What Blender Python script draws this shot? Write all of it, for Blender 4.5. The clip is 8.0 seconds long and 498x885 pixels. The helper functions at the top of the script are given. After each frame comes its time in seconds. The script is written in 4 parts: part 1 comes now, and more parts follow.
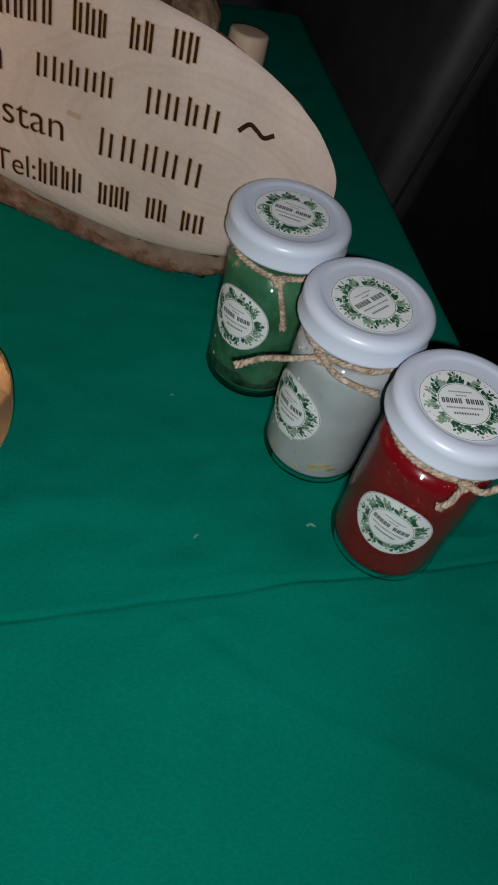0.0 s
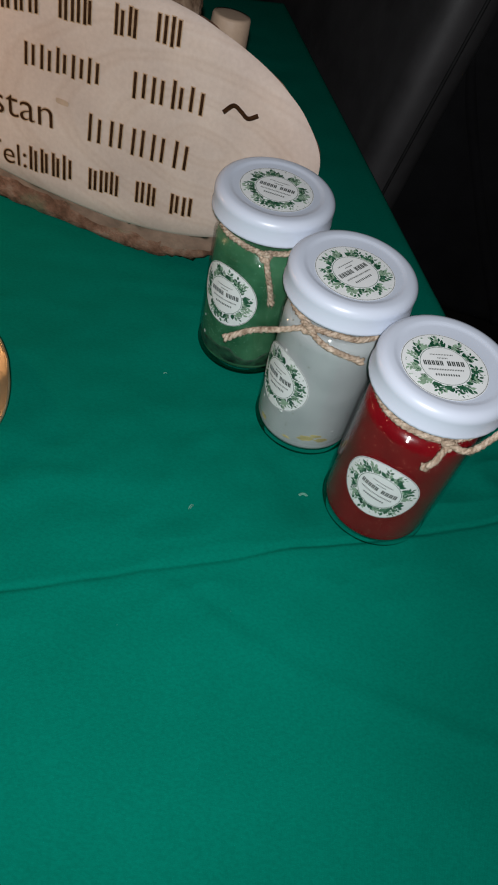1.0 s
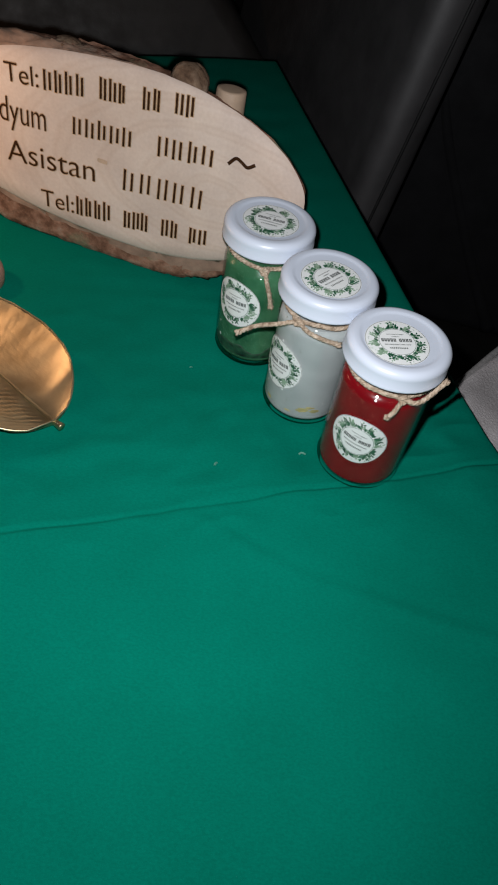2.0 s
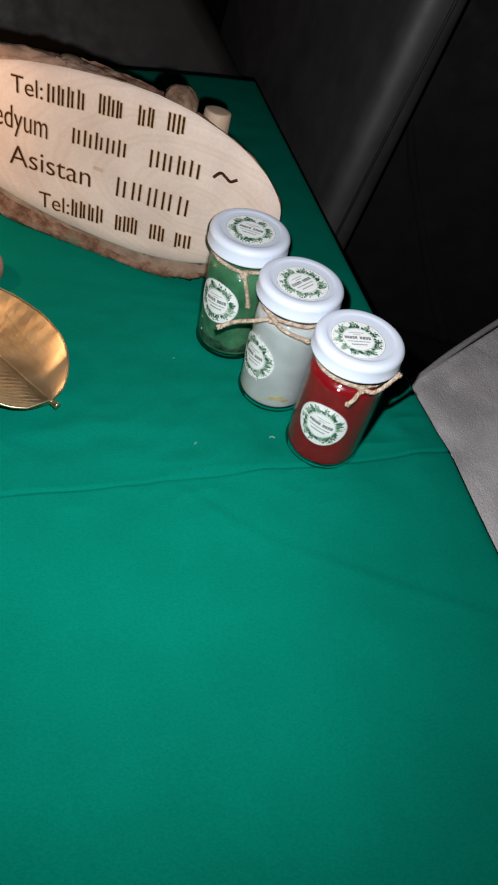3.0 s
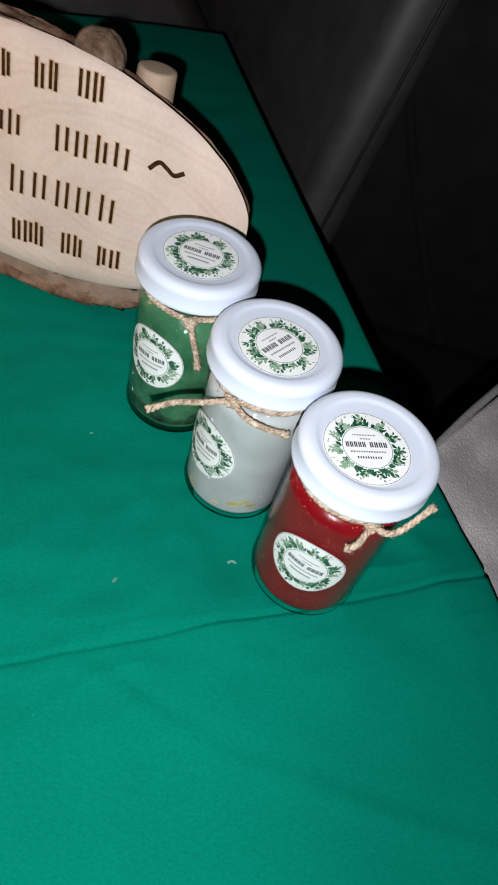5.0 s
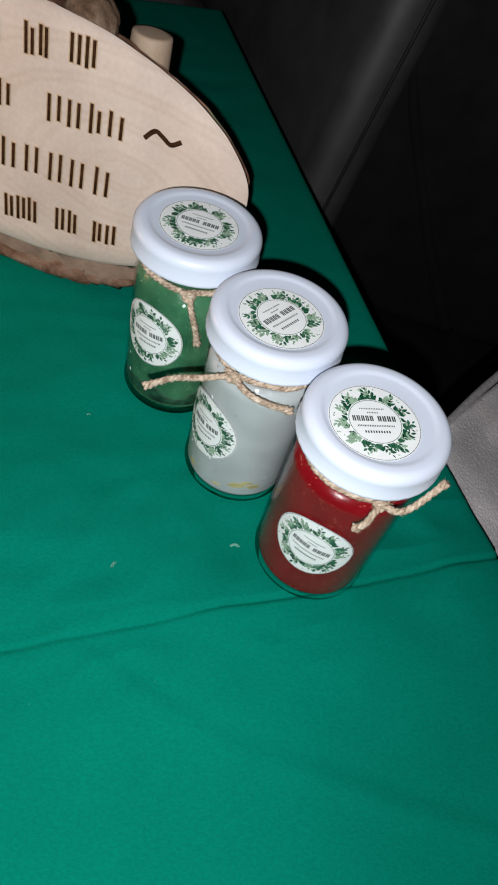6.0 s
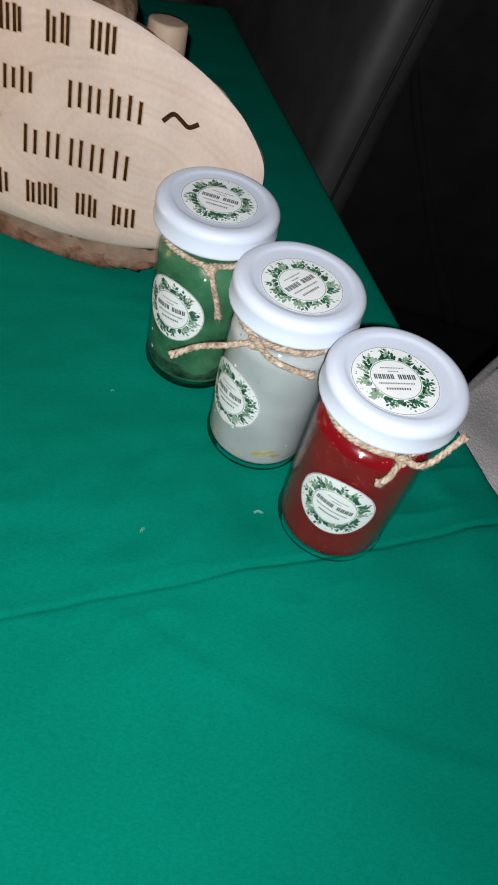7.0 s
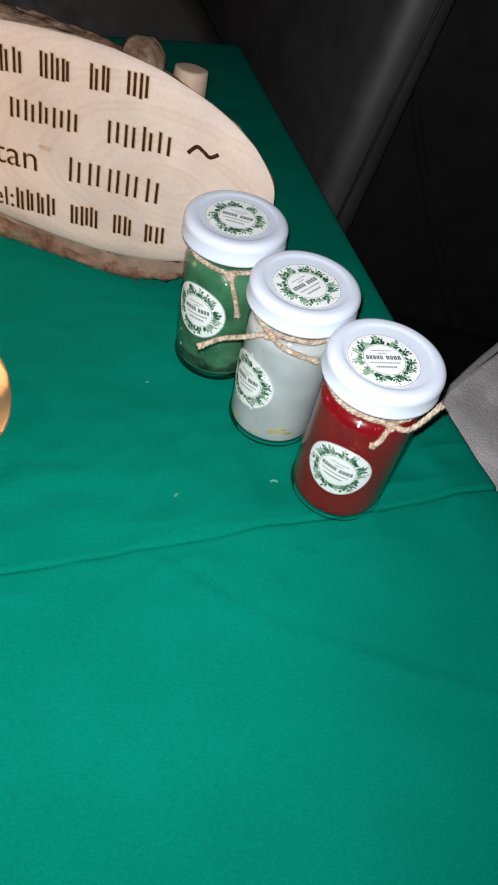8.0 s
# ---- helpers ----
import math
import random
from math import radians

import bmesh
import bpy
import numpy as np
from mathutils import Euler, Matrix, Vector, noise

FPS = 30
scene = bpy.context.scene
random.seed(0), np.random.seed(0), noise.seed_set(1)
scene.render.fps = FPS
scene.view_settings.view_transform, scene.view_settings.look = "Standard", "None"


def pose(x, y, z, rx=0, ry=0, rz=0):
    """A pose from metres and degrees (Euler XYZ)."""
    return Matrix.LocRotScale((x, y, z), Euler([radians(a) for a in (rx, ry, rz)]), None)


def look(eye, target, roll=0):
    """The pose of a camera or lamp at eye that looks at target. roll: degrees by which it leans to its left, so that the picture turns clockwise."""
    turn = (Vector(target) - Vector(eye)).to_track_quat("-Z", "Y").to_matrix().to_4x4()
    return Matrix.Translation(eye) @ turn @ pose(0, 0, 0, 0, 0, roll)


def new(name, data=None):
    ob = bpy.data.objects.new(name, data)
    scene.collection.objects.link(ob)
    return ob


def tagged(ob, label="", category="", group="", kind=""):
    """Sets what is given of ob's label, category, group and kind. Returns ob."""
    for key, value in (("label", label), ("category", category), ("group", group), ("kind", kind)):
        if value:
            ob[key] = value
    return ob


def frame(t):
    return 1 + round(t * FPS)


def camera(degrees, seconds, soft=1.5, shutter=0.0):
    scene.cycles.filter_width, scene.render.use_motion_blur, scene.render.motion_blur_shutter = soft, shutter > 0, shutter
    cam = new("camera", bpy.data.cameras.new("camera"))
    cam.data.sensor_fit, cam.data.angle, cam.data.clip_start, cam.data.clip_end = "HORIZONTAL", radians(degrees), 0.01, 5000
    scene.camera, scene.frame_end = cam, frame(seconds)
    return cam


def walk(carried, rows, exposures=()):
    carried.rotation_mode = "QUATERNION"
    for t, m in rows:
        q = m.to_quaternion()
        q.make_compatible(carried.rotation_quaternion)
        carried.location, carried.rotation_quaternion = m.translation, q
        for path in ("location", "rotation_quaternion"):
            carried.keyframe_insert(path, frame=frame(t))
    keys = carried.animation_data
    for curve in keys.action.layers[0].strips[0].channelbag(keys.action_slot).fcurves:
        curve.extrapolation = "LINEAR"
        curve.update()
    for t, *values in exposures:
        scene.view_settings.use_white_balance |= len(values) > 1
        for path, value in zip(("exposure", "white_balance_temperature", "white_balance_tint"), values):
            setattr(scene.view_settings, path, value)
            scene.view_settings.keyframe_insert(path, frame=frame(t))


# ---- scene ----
cam = camera(38.81, 8.0, soft=2.0)
PATH = [
    (0, (0.0404, 0.0490, 0.7370), (0.1665, 1.3153, -0.8060), 16.96),
    (0.5, (0.0437, 0.0393, 0.7391), (0.1718, 1.3081, -0.8016), 16.45),
    (1, (0.0472, 0.0345, 0.7370), (0.1697, 1.2953, -0.8108), 15.40),
    (1.5, (0.0482, 0.0042, 0.7574), (0.1215, 1.2721, -0.7875), 12.80),
    (1.7, (0.0509, -0.0180, 0.7722), (0.1176, 1.2672, -0.7587), 11.06),
    (2.8, (0.0451, -0.1266, 0.8318), (0.1675, 1.2297, -0.6329), 13.47),
    (3, (0.0420, -0.1074, 0.8248), (0.2085, 1.2317, -0.6513), 15.80),
    (3.5, (0.0406, -0.0437, 0.7922), (0.3131, 1.2640, -0.6963), 19.78),
    (4, (0.0433, 0.0099, 0.7720), (0.3391, 1.2988, -0.7284), 20.34),
    (4.5, (0.0491, 0.0447, 0.7551), (0.3433, 1.3209, -0.7565), 21.03),
    (4.7, (0.0512, 0.0548, 0.7538), (0.3185, 1.3361, -0.7584), 20.00),
    (5.8, (0.0611, 0.0698, 0.7431), (0.2987, 1.3452, -0.7791), 18.58),
    (6, (0.0581, 0.0674, 0.7392), (0.2997, 1.3306, -0.7925), 18.51),
    (6.5, (0.0553, 0.0607, 0.7358), (0.3257, 1.3421, -0.7758), 18.54),
    (7, (0.0513, 0.0466, 0.7350), (0.2794, 1.3206, -0.7897), 16.93),
    (7.5, (0.0548, 0.0281, 0.7478), (0.2675, 1.3136, -0.7696), 15.29),
    (8, (0.0486, -0.0087, 0.7671), (0.2197, 1.3019, -0.7339), 14.01),
]
EXPOSURES = [
    (0, -1.23), (0.5, -0.48), (1.0, -0.82), (1.5, -0.88), (1.7, -0.8), (2.8, -0.26), (3.2, -0.08),
    (4.0, 0.3), (4.5, 0.12), (6.0, -0.27), (6.5, -0.29), (7.2, -0.16), (8, 0.0),
]
walk(cam, [(t, look(eye, target, roll)) for t, eye, target, roll in PATH], EXPOSURES)


# ---- light: a phone's small white torch beside the lens, a candle's glow off to the side, a dim room ----
T = 0.45  # height of the table top


def lamp(name, kind, energy, colour, m, size):
    data = bpy.data.lights.new(name, kind)
    data.energy, data.color = energy, colour
    if kind == "AREA":
        data.shape, data.size = "DISK", size
    else:
        data.shadow_soft_size = size
    ob = new(name, data)
    ob.matrix_world = m
    return ob


lamp("torch_light", "AREA", 2.25, (0.96, 0.97, 1.0), look((0.047, 0.006, 0.764), (-0.02, 0.44, 0.47)), 0.006)
lamp("candle_glow", "POINT", 0.72, (1.0, 0.56, 0.32), pose(-0.262, 0.392, T + 0.125), 0.008)

world = bpy.data.worlds.new("dim_room")
world.use_nodes = True
world.node_tree.nodes["Background"].inputs[0].default_value = (0.5, 0.5, 0.55, 1)
world.node_tree.nodes["Background"].inputs[1].default_value = 0.02
scene.world = world


# ---- materials ----
def material(name, rough=0.5, metal=0.0, spec=0.5):
    m = bpy.data.materials.new(name)
    m.use_nodes = True
    b = m.node_tree.nodes["Principled BSDF"]
    b.inputs["Roughness"].default_value = rough
    b.inputs["Metallic"].default_value = metal
    b.inputs["Specular IOR Level"].default_value = spec
    return m, m.node_tree, b


def node(tree, kind, **values):
    n = tree.nodes.new(kind)
    for key, value in values.items():
        n.inputs[key.replace("_", " ")].default_value = value
    return n


def coords(tree, scale=(1, 1, 1), output="Object", at=(0, 0, 0)):
    c = tree.nodes.new("ShaderNodeTexCoord")
    mp = tree.nodes.new("ShaderNodeMapping")
    mp.inputs["Scale"].default_value = scale
    mp.inputs["Location"].default_value = at
    tree.links.new(c.outputs[output], mp.inputs["Vector"])
    return mp.outputs["Vector"]


def noise_of(tree, scale, detail=4.0, rough=0.55, stretch=(1, 1, 1)):
    n = node(tree, "ShaderNodeTexNoise", Scale=scale, Detail=detail, Roughness=rough)
    tree.links.new(coords(tree, stretch), n.inputs["Vector"])
    return n.outputs["Fac"]


def ramp(tree, fac, stops):
    r = tree.nodes.new("ShaderNodeValToRGB")
    while len(r.color_ramp.elements) < len(stops):
        r.color_ramp.elements.new(0.5)
    for e, (at, c) in zip(r.color_ramp.elements, stops):
        e.position, e.color = at, (*c, 1)
    tree.links.new(fac, r.inputs["Fac"])
    return r.outputs["Color"]


def mix(tree, fac, a, b, how="MIX"):
    x = tree.nodes.new("ShaderNodeMix")
    x.data_type, x.blend_type = "RGBA", how
    for socket, value in ((x.inputs[0], fac), (x.inputs[6], a), (x.inputs[7], b)):
        if isinstance(value, (int, float)):
            socket.default_value = value
        elif isinstance(value, tuple):
            socket.default_value = (*value, 1)
        else:
            tree.links.new(value, socket)
    return x.outputs[2]


def bump(tree, b, height, strength, distance):
    n = node(tree, "ShaderNodeBump", Strength=strength, Distance=distance)
    tree.links.new(height, n.inputs["Height"])
    tree.links.new(n.outputs["Normal"], b.inputs["Normal"])


def plain(name, c, rough=0.5, metal=0.0, spec=0.5, vary=0.15, scale=60.0, relief=0.0):
    """A colour with soft mottling and, where asked, fine relief."""
    m, tree, b = material(name, rough, metal, spec)
    dark = tuple(v * (1 - vary) for v in c)
    light = tuple(min(1.0, v * (1 + vary)) for v in c)
    f = noise_of(tree, scale)
    tree.links.new(ramp(tree, f, [(0.3, dark), (0.7, light)]), b.inputs["Base Color"])
    if relief:
        bump(tree, b, noise_of(tree, scale * 6), 0.6, relief)
    return m


def make_cloth():
    m, tree, b = material("green_cloth", 0.9, 0.0, 0.04)
    weft = node(tree, "ShaderNodeTexWave", Scale=520.0, Distortion=1.5, Detail=2.0)
    weft.inputs["Detail Scale"].default_value = 3.0
    tree.links.new(coords(tree, (1, 0.12, 1)), weft.inputs["Vector"])
    warp = node(tree, "ShaderNodeTexWave", Scale=520.0, Distortion=1.5, Detail=2.0)
    warp.bands_direction = "Y"
    tree.links.new(coords(tree, (0.12, 1, 1)), warp.inputs["Vector"])
    weave = mix(tree, 0.5, weft.outputs["Color"], warp.outputs["Color"])
    blotch = ramp(tree, noise_of(tree, 9.0, 5), [(0.3, (0.0, 0.168, 0.112)), (0.7, (0.0, 0.205, 0.140))])
    slub = ramp(tree, noise_of(tree, 900.0, 3, 0.7, (0.6, 1, 1)), [(0.35, (0.90, 0.90, 0.90)), (0.65, (1.07, 1.07, 1.07))])
    base = mix(tree, 1.0, blotch, slub, "MULTIPLY")
    lint = ramp(tree, noise_of(tree, 260.0, 2, 0.5), [(0.80, (0, 0, 0)), (0.84, (1, 1, 1))])
    tree.links.new(mix(tree, lint, base, (0.03, 0.28, 0.20)), b.inputs["Base Color"])
    bump(tree, b, weave, 0.22, 0.0002)
    return m


def make_wood_face():
    m, tree, b = material("pale_cut_wood", 0.62, 0.0, 0.3)
    rings = node(tree, "ShaderNodeTexWave", Scale=19.0, Distortion=2.6, Detail=4.0)
    rings.wave_type, rings.rings_direction = "RINGS", "Z"
    rings.inputs["Detail Scale"].default_value = 1.2
    tree.links.new(coords(tree, (0.48, 1.0, 1.0), at=(-0.0058, -0.0790, 0.0)), rings.inputs["Vector"])
    tone = ramp(tree, rings.outputs["Fac"], [(0.0, (0.735, 0.600, 0.510)), (0.6, (0.750, 0.618, 0.528)), (0.9, (0.705, 0.565, 0.472)), (1.0, (0.735, 0.598, 0.505))])
    stain = ramp(tree, noise_of(tree, 14.0, 6), [(0.32, (0.86, 0.82, 0.80)), (0.62, (1.0, 1.0, 1.0))])
    fibre = ramp(tree, noise_of(tree, 420.0, 3), [(0.3, (0.95, 0.94, 0.93)), (0.7, (1.03, 1.03, 1.03))])
    speck = ramp(tree, noise_of(tree, 210.0, 2, 0.5), [(0.79, (1, 1, 1)), (0.82, (0.42, 0.32, 0.26))])
    grey = ramp(tree, noise_of(tree, 30.0, 4), [(0.35, (0.93, 0.94, 0.96)), (0.6, (1, 1, 1))])
    base = mix(tree, 1.0, mix(tree, 1.0, tone, stain, "MULTIPLY"), fibre, "MULTIPLY")
    base = mix(tree, 1.0, mix(tree, 1.0, base, grey, "MULTIPLY"), speck, "MULTIPLY")
    tree.links.new(base, b.inputs["Base Color"])
    bump(tree, b, noise_of(tree, 500.0, 3), 0.25, 0.0002)
    return m


def make_bark(name="rough_bark", warm=1.0):
    m, tree, b = material(name, 0.85, 0.0, 0.2)
    f = noise_of(tree, 55.0, 8, 0.65)
    tone = ramp(tree, f, [(0.30, (0.050, 0.028, 0.018)), (0.45, (0.20 * warm, 0.098, 0.062)), (0.56, (0.34 * warm, 0.185, 0.125)), (0.72, (0.46, 0.34, 0.26))])
    moss = ramp(tree, noise_of(tree, 26.0, 4), [(0.58, (0, 0, 0)), (0.68, (1, 1, 1))])
    tree.links.new(mix(tree, moss, tone, (0.22, 0.21, 0.13)), b.inputs["Base Color"])
    bump(tree, b, noise_of(tree, 160.0, 6, 0.7), 0.9, 0.0015)
    return m


def make_leather(name, c, rough, grain=380.0, depth=0.0004, spec=0.5):
    m, tree, b = material(name, rough, 0.0, spec)
    cells = node(tree, "ShaderNodeTexVoronoi", Scale=grain)
    cells.feature = "DISTANCE_TO_EDGE"
    tree.links.new(coords(tree), cells.inputs["Vector"])
    worn = noise_of(tree, 18.0, 6)
    tree.links.new(ramp(tree, worn, [(0.3, tuple(v * 0.75 for v in c)), (0.7, tuple(v * 1.25 for v in c))]), b.inputs["Base Color"])
    tree.links.new(ramp(tree, noise_of(tree, 40.0, 5), [(0.3, (rough - 0.08,) * 3), (0.7, (rough + 0.1,) * 3)]), b.inputs["Roughness"])
    bump(tree, b, cells.outputs["Distance"], 0.5, depth)
    return m


def make_grained(name, c):
    """Pebbled leather: cells of a few millimetres with dark creases, wandering wrinkles, a satin finish."""
    m, tree, b = material(name, 0.4, 0.0, 0.5)
    warp = node(tree, "ShaderNodeTexNoise", Scale=60.0, Detail=3.0)
    tree.links.new(coords(tree), warp.inputs["Vector"])
    bent = tree.nodes.new("ShaderNodeVectorMath")
    bent.operation = "MULTIPLY_ADD"
    bent.inputs[1].default_value = (0.006, 0.006, 0.006)
    tree.links.new(warp.outputs["Color"], bent.inputs[0])
    tree.links.new(coords(tree, (1, 0.7, 1)), bent.inputs[2])
    heights = []
    for scale in (400.0, 900.0):
        cells = node(tree, "ShaderNodeTexVoronoi", Scale=scale)
        cells.feature = "DISTANCE_TO_EDGE"
        tree.links.new(bent.outputs[0], cells.inputs["Vector"])
        heights.append(ramp(tree, cells.outputs["Distance"], [(0.0, (0, 0, 0)), (0.40, (1, 1, 1))]))
    pebbles = mix(tree, 0.4, heights[0], heights[1])
    wrinkle = ramp(tree, noise_of(tree, 26.0, 5, 0.6, (1, 0.45, 1)), [(0.40, (1, 1, 1)), (0.48, (0.35, 0.35, 0.35)), (0.56, (1, 1, 1))])
    worn = ramp(tree, noise_of(tree, 14.0, 6), [(0.34, tuple(v * 0.66 for v in c)), (0.60, tuple(v * 1.08 for v in c))])
    crease = ramp(tree, heights[0], [(0.0, (0.84, 0.82, 0.82)), (0.6, (1, 1, 1))])
    tree.links.new(mix(tree, 0.8, mix(tree, 0.6, worn, crease, "MULTIPLY"), ramp(tree, noise_of(tree, 700.0, 3), [(0.3, (0.82, 0.82, 0.82)), (0.7, (1.1, 1.1, 1.1))]), "MULTIPLY"), b.inputs["Base Color"])
    tree.links.new(ramp(tree, noise_of(tree, 30.0, 4), [(0.3, (0.34,) * 3), (0.7, (0.50,) * 3)]), b.inputs["Roughness"])
    bump(tree, b, mix(tree, 0.65, pebbles, wrinkle), 0.7, 0.0013)
    return m


def make_glass(name="clear_glass", tint=(0.985, 0.992, 0.988, 1)):
    """Clear thin-walled glass: see-through, with mirror gloss by Fresnel."""
    m = bpy.data.materials.new(name)
    m.use_nodes = True
    tree = m.node_tree
    tree.nodes.clear()
    out = tree.nodes.new("ShaderNodeOutputMaterial")
    clear = node(tree, "ShaderNodeBsdfTransparent", Color=tint)
    gloss = node(tree, "ShaderNodeBsdfGlossy", Roughness=0.045)
    edge = node(tree, "ShaderNodeLayerWeight", Blend=0.5)
    steep = tree.nodes.new("ShaderNodeMath")
    steep.operation = "POWER"
    steep.inputs[1].default_value = 4.5
    tree.links.new(edge.outputs["Facing"], steep.inputs[0])
    fres = tree.nodes.new("ShaderNodeMath")
    fres.operation = "MULTIPLY_ADD"
    fres.inputs[1].default_value, fres.inputs[2].default_value = 0.40, 0.028
    tree.links.new(steep.outputs[0], fres.inputs[0])
    sh = tree.nodes.new("ShaderNodeMixShader")
    tree.links.new(fres.outputs[0], sh.inputs["Fac"])
    tree.links.new(clear.outputs[0], sh.inputs[1])
    tree.links.new(gloss.outputs[0], sh.inputs[2])
    tree.links.new(sh.outputs[0], out.inputs["Surface"])
    return m


def make_gel(name, dark, light, rough, fleck=None, fleck_at=0.72, fleck_scale=700.0, gloss=0.2):
    m, tree, b = material(name, rough, 0.0, gloss)
    tone = ramp(tree, noise_of(tree, 45.0, 6), [(0.3, dark), (0.7, light)])
    if fleck:
        spots = node(tree, "ShaderNodeTexVoronoi", Scale=fleck_scale)
        tree.links.new(coords(tree), spots.inputs["Vector"])
        pick = tree.nodes.new("ShaderNodeSeparateColor")
        tree.links.new(spots.outputs["Color"], pick.inputs[0])
        rare = ramp(tree, pick.outputs[0], [(fleck_at, (0, 0, 0)), (fleck_at + 0.01, (1, 1, 1))])
        core = ramp(tree, spots.outputs["Distance"], [(0.28, (1, 1, 1)), (0.36, (0, 0, 0))])
        tone = mix(tree, mix(tree, 1.0, rare, core, "MULTIPLY"), tone, fleck)
    tree.links.new(tone, b.inputs["Base Color"])
    b.inputs["Subsurface Weight"].default_value = 0.15
    b.inputs["Subsurface Radius"].default_value = (0.004, 0.004, 0.004)
    b.inputs["Subsurface Scale"].default_value = 0.3
    bump(tree, b, noise_of(tree, 300.0, 4), 0.25, 0.0003)
    return m


def make_twine():
    m, tree, b = material("jute_twine", 0.9, 0.0, 0.15)
    tone = ramp(tree, noise_of(tree, 420.0, 5, 0.7), [(0.34, (0.22, 0.15, 0.10)), (0.52, (0.50, 0.385, 0.285)), (0.70, (0.74, 0.63, 0.51))])
    tree.links.new(tone, b.inputs["Base Color"])
    bump(tree, b, noise_of(tree, 2200.0, 3), 0.8, 0.0003)
    return m


def make_gold():
    m, tree, b = material("brushed_gold", 0.36, 0.95)
    tree.links.new(ramp(tree, noise_of(tree, 60.0, 6), [(0.3, (0.54, 0.43, 0.25)), (0.7, (0.74, 0.64, 0.42))]), b.inputs["Base Color"])
    tree.links.new(ramp(tree, noise_of(tree, 25.0, 4), [(0.3, (0.28,) * 3), (0.7, (0.44,) * 3)]), b.inputs["Roughness"])
    bump(tree, b, noise_of(tree, 230.0, 4, 0.6, (0.35, 1, 1)), 0.45, 0.0005)
    return m


CLOTH = make_cloth()
WOOD = make_wood_face()
BARK = make_bark()
GREY_BARK = make_bark("grey_branch_bark", 0.8)
INNER_BARK = plain("tan_inner_bark", (0.31, 0.205, 0.150), 0.75, spec=0.2, vary=0.28, scale=70.0, relief=0.0006)
PEG = plain("peeled_branch_wood", (0.50, 0.36, 0.255), 0.6, vary=0.12, scale=90.0, relief=0.0003)
BURN = plain("burnt_lettering", (0.045, 0.020, 0.009), 0.9, spec=0.05, vary=0.4, scale=500.0)
SCORCH = plain("scorched_wood", (0.50, 0.33, 0.20), 0.8, spec=0.05, vary=0.2, scale=400.0)
GLASS = make_glass()
THICK_GLASS = make_glass("thick_green_glass", (0.28, 0.42, 0.35, 1))
LID = plain("white_lacquered_metal", (0.65, 0.705, 0.81), 0.33, spec=0.5, vary=0.02, scale=30.0)
PAPER = plain("white_label_paper", (0.85, 0.87, 0.86), 0.4, spec=0.4, vary=0.03, scale=200.0)
INK = plain("dark_label_ink", (0.035, 0.045, 0.04), 0.45, vary=0.2, scale=300.0)
LEAF_DARK = plain("dark_green_print", (0.010, 0.075, 0.035), 0.45, vary=0.35, scale=500.0)
LEAF_MID = plain("green_print", (0.030, 0.125, 0.065), 0.45, vary=0.35, scale=500.0)
LEAF_PALE = plain("sage_print", (0.27, 0.40, 0.28), 0.45, vary=0.25, scale=500.0)
LINT = plain("pale_green_lint", (0.14, 0.38, 0.29), 0.8, vary=0.2, scale=300.0)
TWINE = make_twine()
RED = make_gel("red_glitter_wax", (0.15, 0.003, 0.006), (0.25, 0.006, 0.011), 0.25, (0.72, 0.24, 0.15), 0.94, 1300.0)
MILK = make_gel("milky_wax", (0.40, 0.425, 0.435), (0.53, 0.560, 0.565), 0.28, (0.30, 0.30, 0.26), 0.97, 620.0)
GREEN = make_gel("green_herb_gel", (0.012, 0.080, 0.034), (0.080, 0.240, 0.122), 0.25, (0.26, 0.50, 0.34), 0.90, 1500.0)
SEDIMENT = plain("dark_herb_sediment", (0.016, 0.062, 0.030), 0.6, vary=0.85, scale=230.0, relief=0.0005)
PETAL = plain("yellow_dried_petal", (0.52, 0.44, 0.20), 0.6, vary=0.25, scale=200.0)
BLACK_LEATHER = make_leather("black_leather", (0.072, 0.068, 0.070), 0.60, 300.0, 0.0002, 1.0)
DARK_LEATHER = make_leather("dark_brown_leather", (0.042, 0.038, 0.035), 0.55, 300.0, 0.0002)
GREY_LEATHER = make_grained("grey_leather", (0.64, 0.60, 0.60))
leather_shader = BLACK_LEATHER.node_tree.nodes["Principled BSDF"]
leather_shader.inputs["Coat Weight"].default_value = 0.8
leather_shader.inputs["Coat Roughness"].default_value = 0.72
PIPING = plain("pale_grey_piping", (0.33, 0.315, 0.31), 0.55, vary=0.2, scale=300.0, relief=0.0004)
STITCH = plain("black_thread", (0.02, 0.02, 0.02), 0.6, vary=0.3)
BLACK_FABRIC = make_leather("black_upholstery", (0.020, 0.020, 0.022), 0.7, 300.0, 0.0002, 0.2)
GOLD = make_gold()
RING_WOOD = plain("reddish_turned_wood", (0.32, 0.185, 0.135), 0.55, vary=0.2, scale=80.0, relief=0.0003)
TABLE_WOOD = plain("dark_table_wood", (0.05, 0.03, 0.02), 0.45, vary=0.3, scale=20.0)
WALL = plain("grey_wall_paint", (0.30, 0.30, 0.31), 0.85, vary=0.06, scale=12.0, relief=0.0008)
FLOOR = plain("dark_floor_tile", (0.022, 0.020, 0.019), 0.5, vary=0.25, scale=10.0, relief=0.0005)


